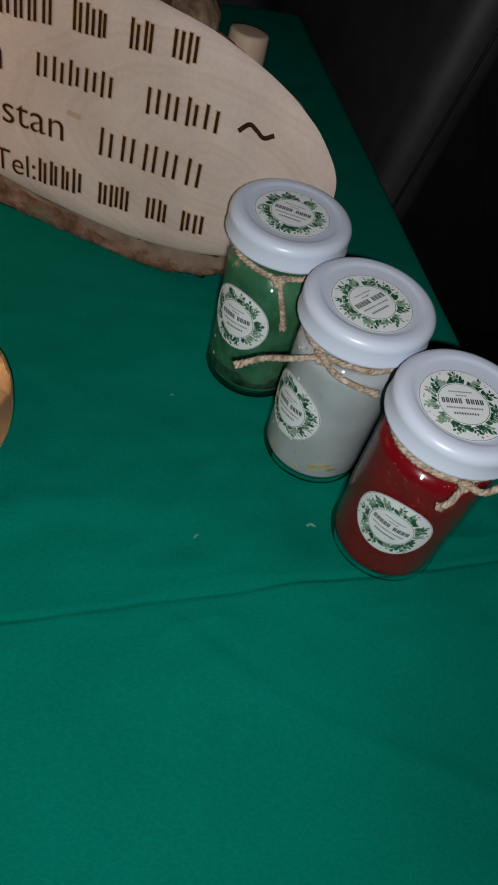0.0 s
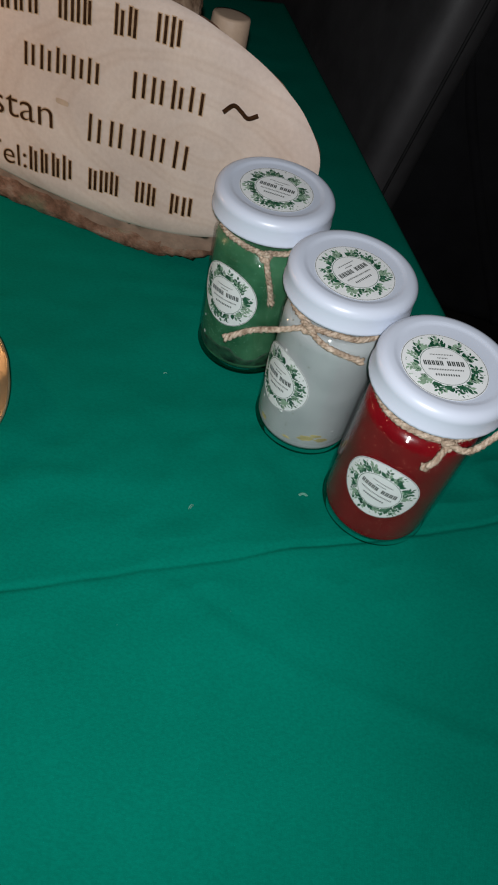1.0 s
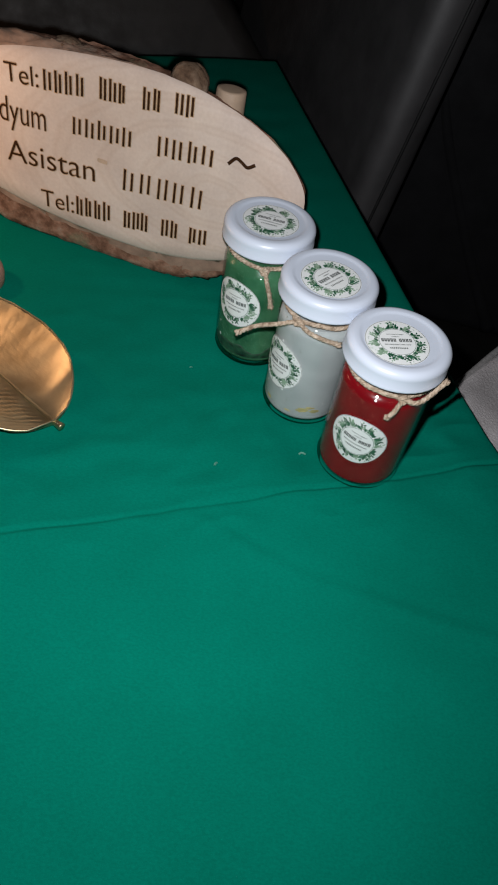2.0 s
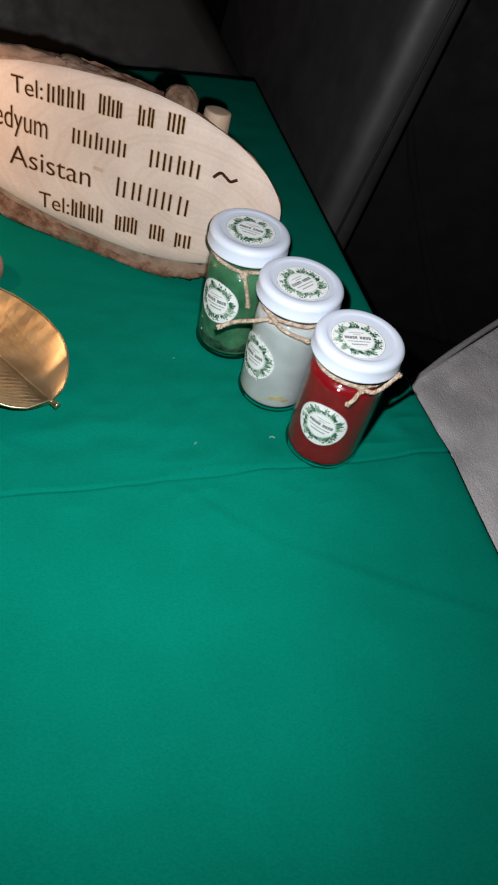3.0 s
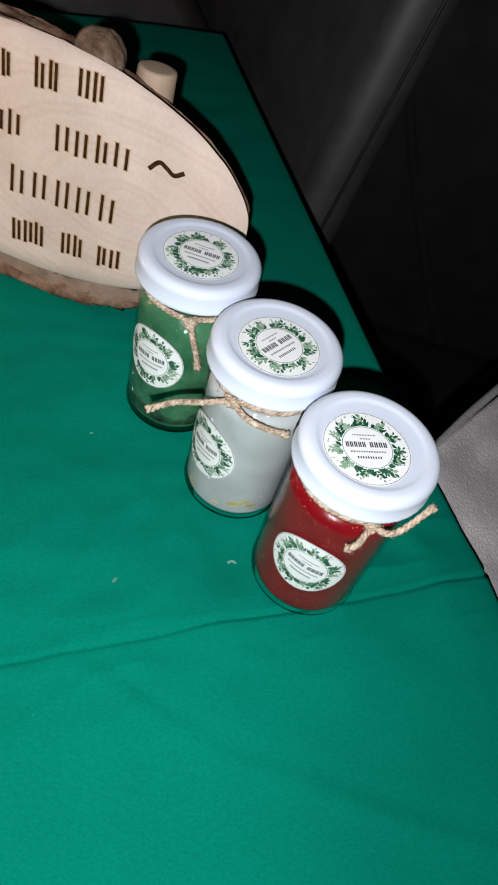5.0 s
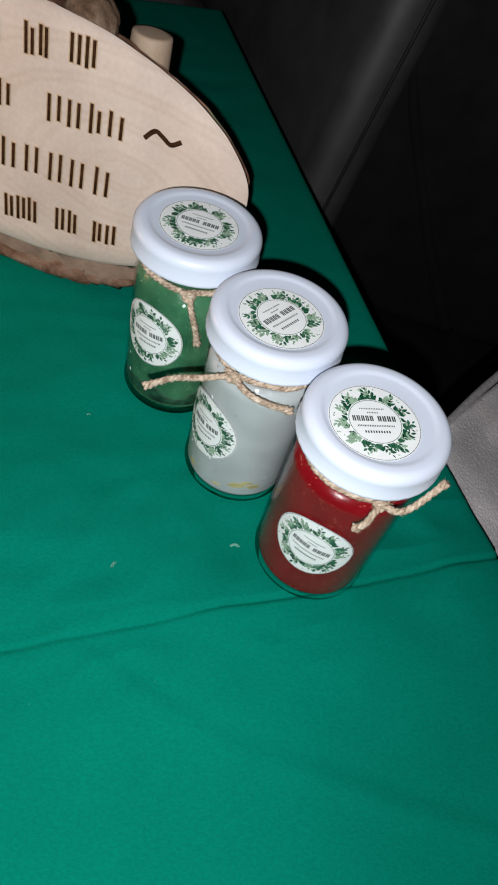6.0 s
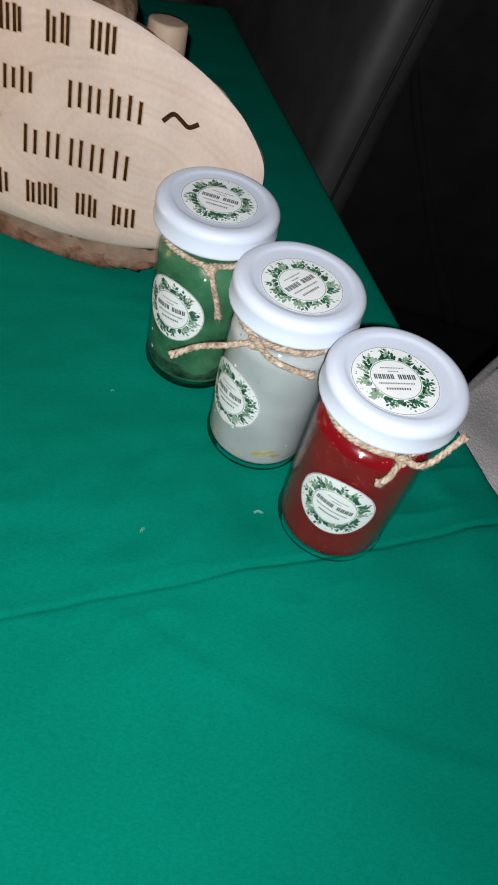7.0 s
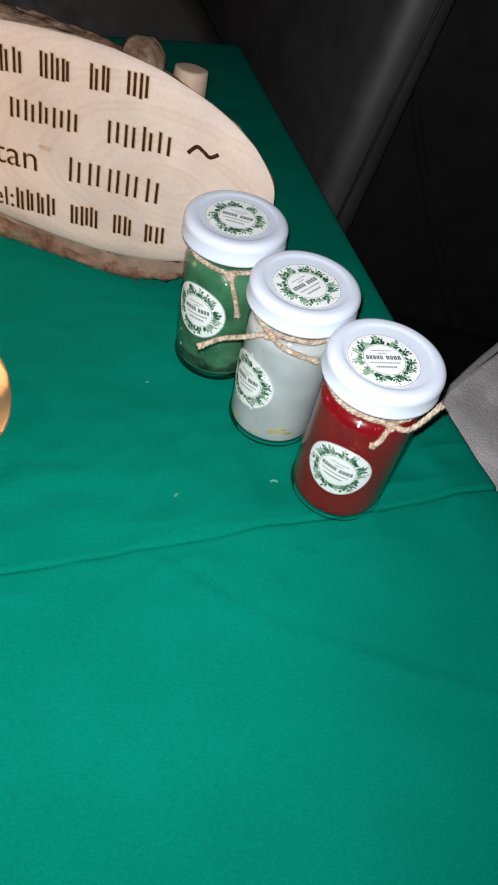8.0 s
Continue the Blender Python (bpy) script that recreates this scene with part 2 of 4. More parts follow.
# ---- building helpers ----
def linked(name, bm, mats, parent=None, label="", smooth=True):
    bmesh.ops.recalc_face_normals(bm, faces=bm.faces)
    me = bpy.data.meshes.new(name)
    bm.to_mesh(me)
    bm.free()
    for p in me.polygons:
        p.use_smooth = smooth
    for m in mats if isinstance(mats, (list, tuple)) else [mats]:
        me.materials.append(m)
    ob = new(name, me)
    if parent is not None:
        ob.parent = parent
    return tagged(ob, label)


def part(name, bm, mats, parent, label="", smooth=True):
    return linked(name, bm, mats, parent, label, smooth)


def thing(name, m, label, category, group="", kind=""):
    ob = new(name)
    ob.empty_display_size = 0.02
    ob.matrix_world = m
    return tagged(ob, label, category, group, kind)


def lathe(bm, profile, steps=72, wobble=None):
    """Turn a profile of (radius, height) round z; radius 0 closes it."""
    rings = []
    for r, z in profile:
        if r < 1e-6:
            rings.append([bm.verts.new((0, 0, z))])
        else:
            ring = []
            for i in range(steps):
                a = math.tau * i / steps
                k = wobble(a, z) if wobble else 1.0
                ring.append(bm.verts.new((r * k * math.cos(a), r * k * math.sin(a), z)))
            rings.append(ring)
    for lo, hi in zip(rings, rings[1:]):
        for i in range(steps):
            j = (i + 1) % steps
            if len(lo) == 1 and len(hi) == 1:
                continue
            if len(lo) == 1:
                bm.faces.new((lo[0], hi[j], hi[i]))
            elif len(hi) == 1:
                bm.faces.new((lo[i], lo[j], hi[0]))
            else:
                bm.faces.new((lo[i], lo[j], hi[j], hi[i]))
    return bm


def arc(cx, cz, r, a0, a1, n):
    return [(cx + r * math.cos(radians(a0 + (a1 - a0) * i / n)), cz + r * math.sin(radians(a0 + (a1 - a0) * i / n))) for i in range(n + 1)]


def smooth_path(points, n):
    """Catmull-Rom through the points."""
    pts = [Vector(p) for p in points]
    pts = [pts[0] * 2 - pts[1]] + pts + [pts[-1] * 2 - pts[-2]]
    out = []
    for i in range(1, len(pts) - 2):
        a, b, c, d = pts[i - 1:i + 3]
        for k in range(n):
            t = k / n
            out.append(0.5 * ((2 * b) + (c - a) * t + (2 * a - 5 * b + 4 * c - d) * t * t + (3 * b - a - 3 * c + d) * t ** 3))
    out.append(pts[-2])
    return out


def tube(bm, path, radius, sides=6, closed=False, caps=True):
    """Sweep a circle along a path; radius is a number or a function of 0..1."""
    rings, up = [], Vector((0.12, 0.21, 0.97))
    n = len(path)
    for i, p in enumerate(path):
        before = path[i - 1] if (i or closed) else p
        after = path[(i + 1) % n] if (i < n - 1 or closed) else p
        way = (after - before).normalized()
        side = way.cross(up)
        side = side.normalized() if side.length > 1e-4 else way.orthogonal().normalized()
        top = side.cross(way).normalized()
        up = top
        r = radius(i / max(1, n - 1)) if callable(radius) else radius
        rings.append([bm.verts.new(p + r * (math.cos(math.tau * k / sides) * side + math.sin(math.tau * k / sides) * top)) for k in range(sides)])
    pairs = list(zip(rings, rings[1:])) + ([(rings[-1], rings[0])] if closed else [])
    for a, b in pairs:
        for k in range(sides):
            bm.faces.new((a[k], a[(k + 1) % sides], b[(k + 1) % sides], b[k]))
    if caps and not closed:
        bm.faces.new(rings[0][::-1])
        bm.faces.new(rings[-1])


def twisted(bm, points, radius=0.0014, n=34, turns_per_m=125.0, strands=3, fray=0.0, rng=None):
    """A laid cord: strands wound round a path, loose fibres, frayed where asked."""
    path = smooth_path(points, n)
    length, frames, up = 0.0, [], Vector((0.1, 0.2, 0.97))
    for i, p in enumerate(path):
        way = (path[min(i + 1, len(path) - 1)] - path[max(i - 1, 0)]).normalized()
        side = way.cross(up).normalized()
        up = side.cross(way).normalized()
        if i:
            length += (p - path[i - 1]).length
        frames.append((p, side, up.copy(), length, way))
    for s in range(strands):
        track = []
        for p, side, top, d, _ in frames:
            a = math.tau * (s / strands + d * turns_per_m)
            spread = radius * 0.42 * (1 + 0.35 * math.sin(d * 900 + s * 2.1)) * (1 + fray * max(0.0, d / length - 0.85) * 5)
            track.append(p + spread * (math.cos(a) * side + math.sin(a) * top))
        tube(bm, track, lambda f: radius * (0.66 + 0.12 * math.sin(f * 61 + s * 1.9) * math.sin(f * 23)), 6)
    if rng:
        for _ in range(int(length * 5200)):
            p, side, top, d, way = rng.choice(frames)
            a = rng.uniform(0, math.tau)
            out = math.cos(a) * side + math.sin(a) * top
            q = p + out * radius
            tip = q + out * rng.uniform(0.0004, 0.0017) + way * rng.uniform(-0.0022, 0.0022)
            w = way.cross(out).normalized() * 0.00009
            bm.faces.new([bm.verts.new(v) for v in (q - w, q + w, tip)])


# ---- the room ----
def box(bm, lo, hi):
    vs = [bm.verts.new((x, y, z)) for x in (lo[0], hi[0]) for y in (lo[1], hi[1]) for z in (lo[2], hi[2])]
    for f in ((0, 1, 3, 2), (4, 6, 7, 5), (0, 4, 5, 1), (2, 3, 7, 6), (0, 2, 6, 4), (1, 5, 7, 3)):
        bm.faces.new([vs[i] for i in f])


def slab(name, lo, hi, mat, label, category):
    bm = bmesh.new()
    box(bm, lo, hi)
    return tagged(linked(name, bm, mat, smooth=False), label, category, kind="structure")


slab("floor", (-2.2, -1.8, -0.05), (2.4, 3.0, 0.0), FLOOR, "dark floor in a dim room", "floor")
slab("ceiling", (-2.2, -1.8, 2.6), (2.4, 3.0, 2.65), WALL, "plain grey painted ceiling", "ceiling")
slab("wall_north", (-2.2, 3.0, 0.0), (2.4, 3.1, 2.6), WALL, "plain grey painted wall in the dark", "wall")
slab("wall_south", (-2.2, -1.9, 0.0), (2.4, -1.8, 2.6), WALL, "plain grey painted wall in the dark", "wall")
slab("wall_west", (-2.3, -1.9, 0.0), (-2.2, 3.1, 2.6), WALL, "plain grey painted wall in the dark", "wall")
slab("wall_east", (2.4, -1.9, 0.0), (2.5, 3.1, 2.6), WALL, "plain grey painted wall in the dark", "wall")

# ---- the table: s runs along its right edge, q inwards from it ----
EDGE, ALONG, INWARD = Vector((0.2335, 0.2569, 0)), Vector((-0.3058, 0.9521, 0)), Vector((-0.9521, -0.3058, 0))
S0, S1, Q1 = -0.62, 0.637, 0.72


def on_table(s, q, z=T):
    p = EDGE + s * ALONG + q * INWARD
    return Vector((p.x, p.y, z))


def local(x, y):
    d = Vector((x, y, 0)) - EDGE
    return d.dot(ALONG), d.dot(INWARD)


def creased(s, q):
    """Height of the cloth over the board: pressed folds, a pull, slow waves."""
    f = s + 0.038 * q + 0.0008 * math.sin(q * 31) + 0.0011 * noise.noise(Vector((q * 38, 0.3, 5.1)))
    press = 0.75 + 0.55 * noise.noise(Vector((q * 16, 1.7, 2.2)))
    near_jar = min((s + 0.0 - 0.0202) ** 2 + (q - 0.0988) ** 2, 1.0)
    h = 0.0062 * press * (math.exp(-abs(f / 0.045) ** 1.15) if f > 0 else math.exp(f / 0.085)) * (1 - 0.6 * math.exp(-near_jar / 0.0012))
    h -= 0.0020 * press * math.exp(-(f / 0.0015) ** 2)
    # a slack fold that leaves the pressed one and bends to the edge
    g = s - float(np.interp(q, (0.0, 0.03, 0.086, 0.119, 0.152, 0.184, 0.206), (-0.143, -0.129, -0.101, -0.082, -0.064, -0.038, -0.015)))
    fade = max(0.0, min(1.0, (0.225 - q) / 0.04))
    slack = fade * (0.9 + 0.6 * noise.noise(Vector((q * 22, 8.1, 0.4))))
    h += 0.0011 * slack * (math.exp(-(g / 0.0045) ** 2) - 0.6 * math.exp(-((g - 0.007) / 0.0045) ** 2))
    taut = min(1.0, 0.15 + max(0.0, q) / 0.035)
    lift = max(0.0, 1 - q / 0.11) * taut
    h += 0.0050 * lift * (math.exp(-f / 0.032) if f > 0 else math.exp(-(f / 0.07) ** 2))
    # pulls that fan out towards the edge beside the pressed fold
    if -0.02 < s < 0.14 and q < 0.1:
        h += 0.0015 * taut * math.sin((s * 1.1 + q * 0.7) * 150) * max(0.0, 1 - q / 0.1) * max(0.0, 1 - abs(s - 0.05) / 0.08)
    h += 0.0016 * taut * noise.noise(Vector((s * 9, q * 9, 3.1))) + 0.0011 * taut * noise.noise(Vector((s * 34, q * 22, 7.7)))
    h += 0.0010 * max(0.0, noise.noise(Vector((s * 3 + q * 14, q * 5 - s * 9, 1.3)))) ** 2
    # small wrinkles round the jars and along the pressed fold
    ruck = math.exp(-((s - 0.03) / 0.07) ** 2) + 0.6 * math.exp(-((s - 0.16) / 0.09) ** 2)
    h += 0.0016 * taut * ruck * (1 - abs(noise.noise(Vector((s * 42 + q * 16, q * 30 - s * 20, 4.4)))) * 2.2)
    return max(0.0, h + 0.0010) - 0.0020


def make_table():
    t = thing("coffee_table", pose(0, 0, 0), "low dark wooden coffee table under a green cloth", "table")
    bm = bmesh.new()
    vs = [on_table(s, q, z) for s in (S0 + 0.004, S1 - 0.004) for q in (0.004, Q1 - 0.004) for z in (T - 0.032, T - 0.0032)]
    vs = [bm.verts.new(v) for v in vs]
    for f in ((0, 1, 3, 2), (4, 6, 7, 5), (0, 4, 5, 1), (2, 3, 7, 6), (0, 2, 6, 4), (1, 5, 7, 3)):
        bm.faces.new([vs[i] for i in f])
    part("tabletop", bm, TABLE_WOOD, t, smooth=False)
    for s in (S0 + 0.07, S1 - 0.07):
        for q in (0.07, Q1 - 0.07):
            bm = bmesh.new()
            lathe(bm, [(0, 0), (0.018, 0), (0.02, 0.01), (0.027, T - 0.05), (0.027, T - 0.032), (0, T - 0.032)], 20)
            leg = part("leg", bm, TABLE_WOOD, t)
            leg.location = on_table(s, q, 0)
    return t


def make_tablecloth():
    bm = bmesh.new()
    nq = 150
    steps = [S0 + (S1 - S0) * i / 290 for i in range(291)]
    steps = [v for v in steps if not -0.032 < v < 0.046] + [-0.032 + 0.0007 * i for i in range(112)]
    steps = sorted(steps)
    drop = [(0.0015, -0.0006), (0.0035, -0.0022), (0.0050, -0.0050), (0.0056, -0.010), (0.0062, -0.03), (0.0075, -0.07), (0.009, -0.13)]

    def line(stops):
        a, b = stops[0], stops[-1]
        mid = [(v, 0.0, 0.0) for v in stops]
        return [(a - o, z, -1.0) for o, z in reversed(drop)] + mid + [(b + o, z, 1.0) for o, z in drop]

    grid = []
    for s, zs, es in line(steps):
        row = []
        for q, zq, eq in line([Q1 * i / nq for i in range(nq + 1)]):
            shear = 0.038 * q * max(0.0, 1 - abs(s) / 0.3)
            z = min(zs, zq)
            h = creased(min(max(s - shear, S0), S1), min(max(q, 0.0), Q1)) if z > -0.004 else -0.0015
            if z < -0.02:
                sway = 0.006 * math.sin((s if eq else q) * 42) * (-z / 0.13)
                p = on_table(s + es * abs(sway), q + eq * abs(sway), T + z)
            else:
                p = on_table(s - shear, q, T + z + h)
            row.append(bm.verts.new(p))
        grid.append(row)
    for a, b in zip(grid, grid[1:]):
        for i in range(len(a) - 1):
            bm.faces.new((a[i], a[i + 1], b[i + 1], b[i]))
    ob = linked("tablecloth", bm, CLOTH)
    return tagged(ob, "emerald green cotton cloth with pressed fold lines on the table", "tablecloth")


make_table()
make_tablecloth()


def lint_fleck(x, y, size, turn, seed):
    rng = random.Random(seed)
    bm = bmesh.new()
    for _ in range(3):
        a = Vector((rng.uniform(-1, 1), rng.uniform(-1, 1), 0)) * size * 0.5
        pts = [Vector((-size, 0, 0.0003)) + a, Vector((0, size * 0.35, 0.0009)) + a, Vector((size, rng.uniform(-0.3, 0.3) * size, 0.0004)) + a]
        tube(bm, smooth_path(pts, 4), size * 0.18, 4)
    ob = linked("lint", bm, LINT)
    s, q = local(x, y)
    ob.matrix_world = pose(x, y, T + creased(s, q) - 0.0002, 0, 0, turn)
    return tagged(ob, "tiny pale scrap of lint on the green cloth", "lint", "lint on the cloth")


lint_fleck(0.1011, 0.2411, 0.0019, 10, 1)
lint_fleck(0.0469, 0.2210, 0.0012, 60, 2)
lint_fleck(0.0186, 0.3057, 0.0008, 25, 3)

# ---- printed round labels ----
LABEL_R = 0.0180


def label_pieces(seed):
    """Flat pieces of the printed label: (outline, height, material slot)."""
    rng = random.Random(seed)
    out = []

    def ring(r0, r1, h, slot, n=64):
        for i in range(n):
            a, b = math.tau * i / n, math.tau * (i + 1) / n
            out.append(([(r0 * math.cos(a), r0 * math.sin(a)), (r1 * math.cos(a), r1 * math.sin(a)), (r1 * math.cos(b), r1 * math.sin(b)), (r0 * math.cos(b), r0 * math.sin(b))], h, slot))

    edges = [0.0, 0.004, 0.008, 0.012, 0.015, LABEL_R]
    for r0, r1 in zip(edges, edges[1:]):
        ring(r0, r1, 0.00012, 0)
    ring(LABEL_R - 0.00045, LABEL_R - 0.00025, 0.00020, 1)
    for r0, r1 in ((0.0, 0.005), (0.005, 0.0101)):
        ring(r0, r1, 0.00043, 0)
    ring(0.0101, 0.01035, 0.00044, 3)
    ring(0.01035, 0.0107, 0.00044, 0)

    def leaf(x, y, a, length, width, slot, h):
        side = [(0, 0), (0.25, 0.36), (0.5, 0.5), (0.75, 0.34), (1, 0), (0.75, -0.34), (0.5, -0.5), (0.25, -0.36)]
        c, s = math.cos(a), math.sin(a)
        out.append(([(x + c * u * length - s * v * width, y + s * u * length + c * v * width) for u, v in side], h, slot))

    # short dark leaves round the inner disc, then sprigs that reach outwards
    for i in range(46):
        a = math.tau * (i + rng.uniform(-0.4, 0.4)) / 46
        length = rng.uniform(0.0026, 0.0042)
        leaf(0.0105 * math.cos(a), 0.0105 * math.sin(a), a + rng.choice((-1, 1)) * rng.uniform(0.3, 1.0), length, length * rng.uniform(0.42, 0.6), rng.choice((2, 2, 2, 3, 3, 4)), 0.00022 + 0.000002 * i)
    for i in range(24):
        a = math.tau * (i + rng.uniform(-0.3, 0.3)) / 24
        way = a + rng.choice((-1, 1)) * rng.uniform(0.35, 0.95)
        reach = rng.uniform(0.0040, 0.0062)
        slot = rng.choice((2, 3, 3, 4))
        for k in range(4):
            d = reach * (k + 0.6) / 4
            x, y = 0.0106 * math.cos(a) + d * math.cos(way), 0.0106 * math.sin(a) + d * math.sin(way)
            for turn in ((-0.8, 0.8) if k < 3 else (0.0,)):
                length = min(rng.uniform(0.0017, 0.0030), LABEL_R - 0.0008 - math.hypot(x, y))
                if length > 0.0006:
                    leaf(x, y, way + turn + rng.uniform(-0.2, 0.2), length, length * rng.uniform(0.38, 0.55), slot if rng.random() < 0.75 else 4, 0.00032 + 0.000003 * i)
    for i in range(22):
        a = math.tau * rng.random()
        r = rng.uniform(0.0150, 0.0166)
        leaf(r * math.cos(a), r * math.sin(a), a + rng.uniform(-1.2, 1.2), rng.uniform(0.0006, 0.0010), 0.0005, rng.choice((3, 4, 4)), 0.00041)

    def bars(y, width, height, n, gap=0.3, slot=1):
        step = width / n
        for i in range(n):
            x0 = -width / 2 + i * step
            x1 = x0 + step * (1 - gap)
            out.append(([(x0, y - height / 2), (x1, y - height / 2), (x1, y + height / 2), (x0, y + height / 2)], 0.00048, slot))

    bars(0.0060, 0.0100, 0.0006, 15, 0.45)
    bars(0.0041, 0.0046, 0.0006, 7, 0.45)
    bars(-0.0022, 0.0150, 0.0008, 22, 0.45)
    bars(-0.0050, 0.0104, 0.0011, 10, 0.45)
    return out


def heavy_line():
    """The bold middle line: two groups of letter-wide bars."""
    heavy = []
    for x0, n, w in ((-0.0088, 5, 0.0086), (0.0012, 4, 0.0076)):
        for i in range(n):
            for off in (0.03, 0.46):
                x1 = x0 + w / n * (i + off)
                x2 = x1 + w / n * 0.32
                heavy.append(([(x1, 0.0), (x2, 0.0), (x2, 0.0026), (x1, 0.0026)], 0.00048, 1))
    return heavy


LABEL_MATS = [PAPER, INK, LEAF_DARK, LEAF_MID, LEAF_PALE]


def label_mesh(place, seed):
    bm = bmesh.new()
    for outline, h, slot in label_pieces(seed) + heavy_line():
        try:
            f = bm.faces.new([bm.verts.new(place(u, v, h)) for u, v in outline])
        except ValueError:
            continue
        f.material_index = slot
    return bm


# ---- the jars ----
JAR_R, JAR_H = 0.0266, 0.1040


def jar_side(z):
    """Outer radius of the glass at a height."""
    if z < 0.006:
        return JAR_R - 0.006 + math.sqrt(max(0.0, 0.006 ** 2 - (0.006 - z) ** 2))
    if z < 0.0750:
        return JAR_R
    if z < 0.0815:
        t = (z - 0.0750) / 0.0065
        return JAR_R - 0.0046 * (3 * t * t - 2 * t ** 3)
    return JAR_R - 0.0046


def make_jar(x, y, contents, fill, label, lid_turn, label_turn, label_z, label_tilt, lid_off, seed, group="jars beside the sign"):
    jar = thing("jar", pose(x, y, T - 0.0002), label, "jar", group)
    # glass: outside, rolled lip, inside, thick floor
    bm = bmesh.new()
    zs = [0.0, 0.0008, 0.002, 0.004, 0.006] + [0.006 + 0.0690 * i / 8 for i in range(1, 9)] + [0.0750 + 0.0065 * i / 12 for i in range(1, 13)] + [0.0985]
    outer = [(0, 0.0025), (0.013, 0.0022), (0.0178, 0.0010), (0.0195, 0.0)] + [(jar_side(z), z) for z in zs[1:]]
    inner = [(jar_side(max(z, 0.006)) - 0.0008, z) for z in reversed(zs) if z > 0.0075] + [(0.0250, 0.0056), (0.0225, 0.0042), (0.0200, 0.0034), (0, 0.0032)]
    lathe(bm, outer + [(JAR_R - 0.0052, 0.0992)] + inner, 72)
    part("glass", bm, GLASS, jar, "clear glass body")
    # thick foot, darker where the glass is deep
    bm = bmesh.new()
    foot = [(0.0197, -0.0001)] + [(jar_side(z) + 0.00012, z) for z in (0.0008, 0.002, 0.0032, 0.0044, 0.0052)]
    lathe(bm, foot, 72)
    part("glass_foot", bm, THICK_GLASS, jar, "thick greenish glass foot")
    # contents
    bm = bmesh.new()
    top = fill
    zs = [0.0062, 0.008] + [0.008 + (top - 0.008) * i / 30 for i in range(1, 31)]
    side = [(0, 0.0036), (0.0195, 0.0037), (0.0222, 0.0045)] + [((jar_side(max(z, 0.0075)) - 0.0012) * (0.975 if z < 0.007 else 1), z) for z in zs]
    lathe(bm, side + [(jar_side(top) - 0.0025, top + 0.0003), (0.012, top - 0.0004), (0, top - 0.0002)], 72)
    part("contents", bm, contents, jar)
    # lid: rolled skirt, rounded shoulder, stepped panel
    r, z0, z1 = 0.0297, 0.0911, JAR_H
    bm = bmesh.new()
    prof = [(0.0262, z0 + 0.004), (0.0262, z0 + 0.001), (0.0272, z0), (r - 0.0006, z0), (r, z0 + 0.0006), (r, z0 + 0.0016), (r - 0.0004, z0 + 0.0022), (r - 0.0003, z1 - 0.0046)]
    prof += arc(r - 0.0045, z1 - 0.0042, 0.0042, 4, 86, 8)
    prof += [(0.0236, z1), (0.0228, z1 - 0.00015), (0.0220, z1 - 0.0005), (0.0208, z1 - 0.0008), (0.012, z1 - 0.0007), (0, z1 - 0.0007)]
    lathe(bm, prof, 96, lambda a, z: 1 + (0.003 * math.cos(a * 40) if z < z0 + 0.0021 and z > z0 + 0.0003 else 0))
    lid = part("lid", bm, LID, jar, "white lacquered screw lid")
    c, sn = math.cos(radians(lid_turn)), math.sin(radians(lid_turn))
    ox, oy = lid_off
    bm = label_mesh(lambda u, v, h: (ox + c * u - sn * v, oy + sn * u + c * v, z1 - 0.0007 + h), seed)
    part("lid_label", bm, LABEL_MATS, lid, "round white label with a green leaf wreath", smooth=False)
    tc, ts = math.cos(radians(label_tilt)), math.sin(radians(label_tilt))

    def bent(u, v, h):
        a = radians(label_turn) + (tc * u - ts * v) / JAR_R
        rr = JAR_R + h + 0.00006
        return (rr * math.cos(a), rr * math.sin(a), label_z + ts * u + tc * v)

    part("body_label", label_mesh(bent, seed + 50), LABEL_MATS, jar, "round white label with a green leaf wreath", smooth=False)
    return jar


def polar(a, r, z):
    return (r * math.cos(radians(a)), r * math.sin(radians(a)), z)


def tie_twine(jar, knot_at, ends, seed, z=0.0838):
    """Twine once round the neck, a knot and loose ends; ends are paths in the jar's space."""
    rng = random.Random(seed)
    bm = bmesh.new()
    r = JAR_R - 0.0030
    loop = [polar(knot_at + a, r + rng.uniform(-0.0003, 0.0003), z + rng.uniform(-0.0006, 0.0006) - (0.0012 if a in (0, 360) else 0)) for a in range(0, 361, 30)]
    twisted(bm, loop, rng=rng)
    k = Vector(polar(knot_at, r + 0.0013, z - 0.0010))
    side = Vector(polar(knot_at + 90, 1, 0))
    out = Vector(polar(knot_at, 1, 0))
    curl = [k - side * 0.0032 + Vector((0, 0, 0.0008)), k + out * 0.0014 + Vector((0, 0, 0.0016)), k + side * 0.0026, k + out * 0.0016 - Vector((0, 0, 0.0016)), k - side * 0.0016 + Vector((0, 0, 0.0004)), k + side * 0.0030 + Vector((0, 0, 0.0012))]
    twisted(bm, curl, 0.0013, 10, rng=rng)
    for path in ends:
        twisted(bm, [k + side * rng.uniform(-0.001, 0.001)] + [Vector(p) for p in path], 0.0014, 14, fray=1.6, rng=rng)
    part("twine", bm, TWINE, jar, "natural jute twine tied round the neck")


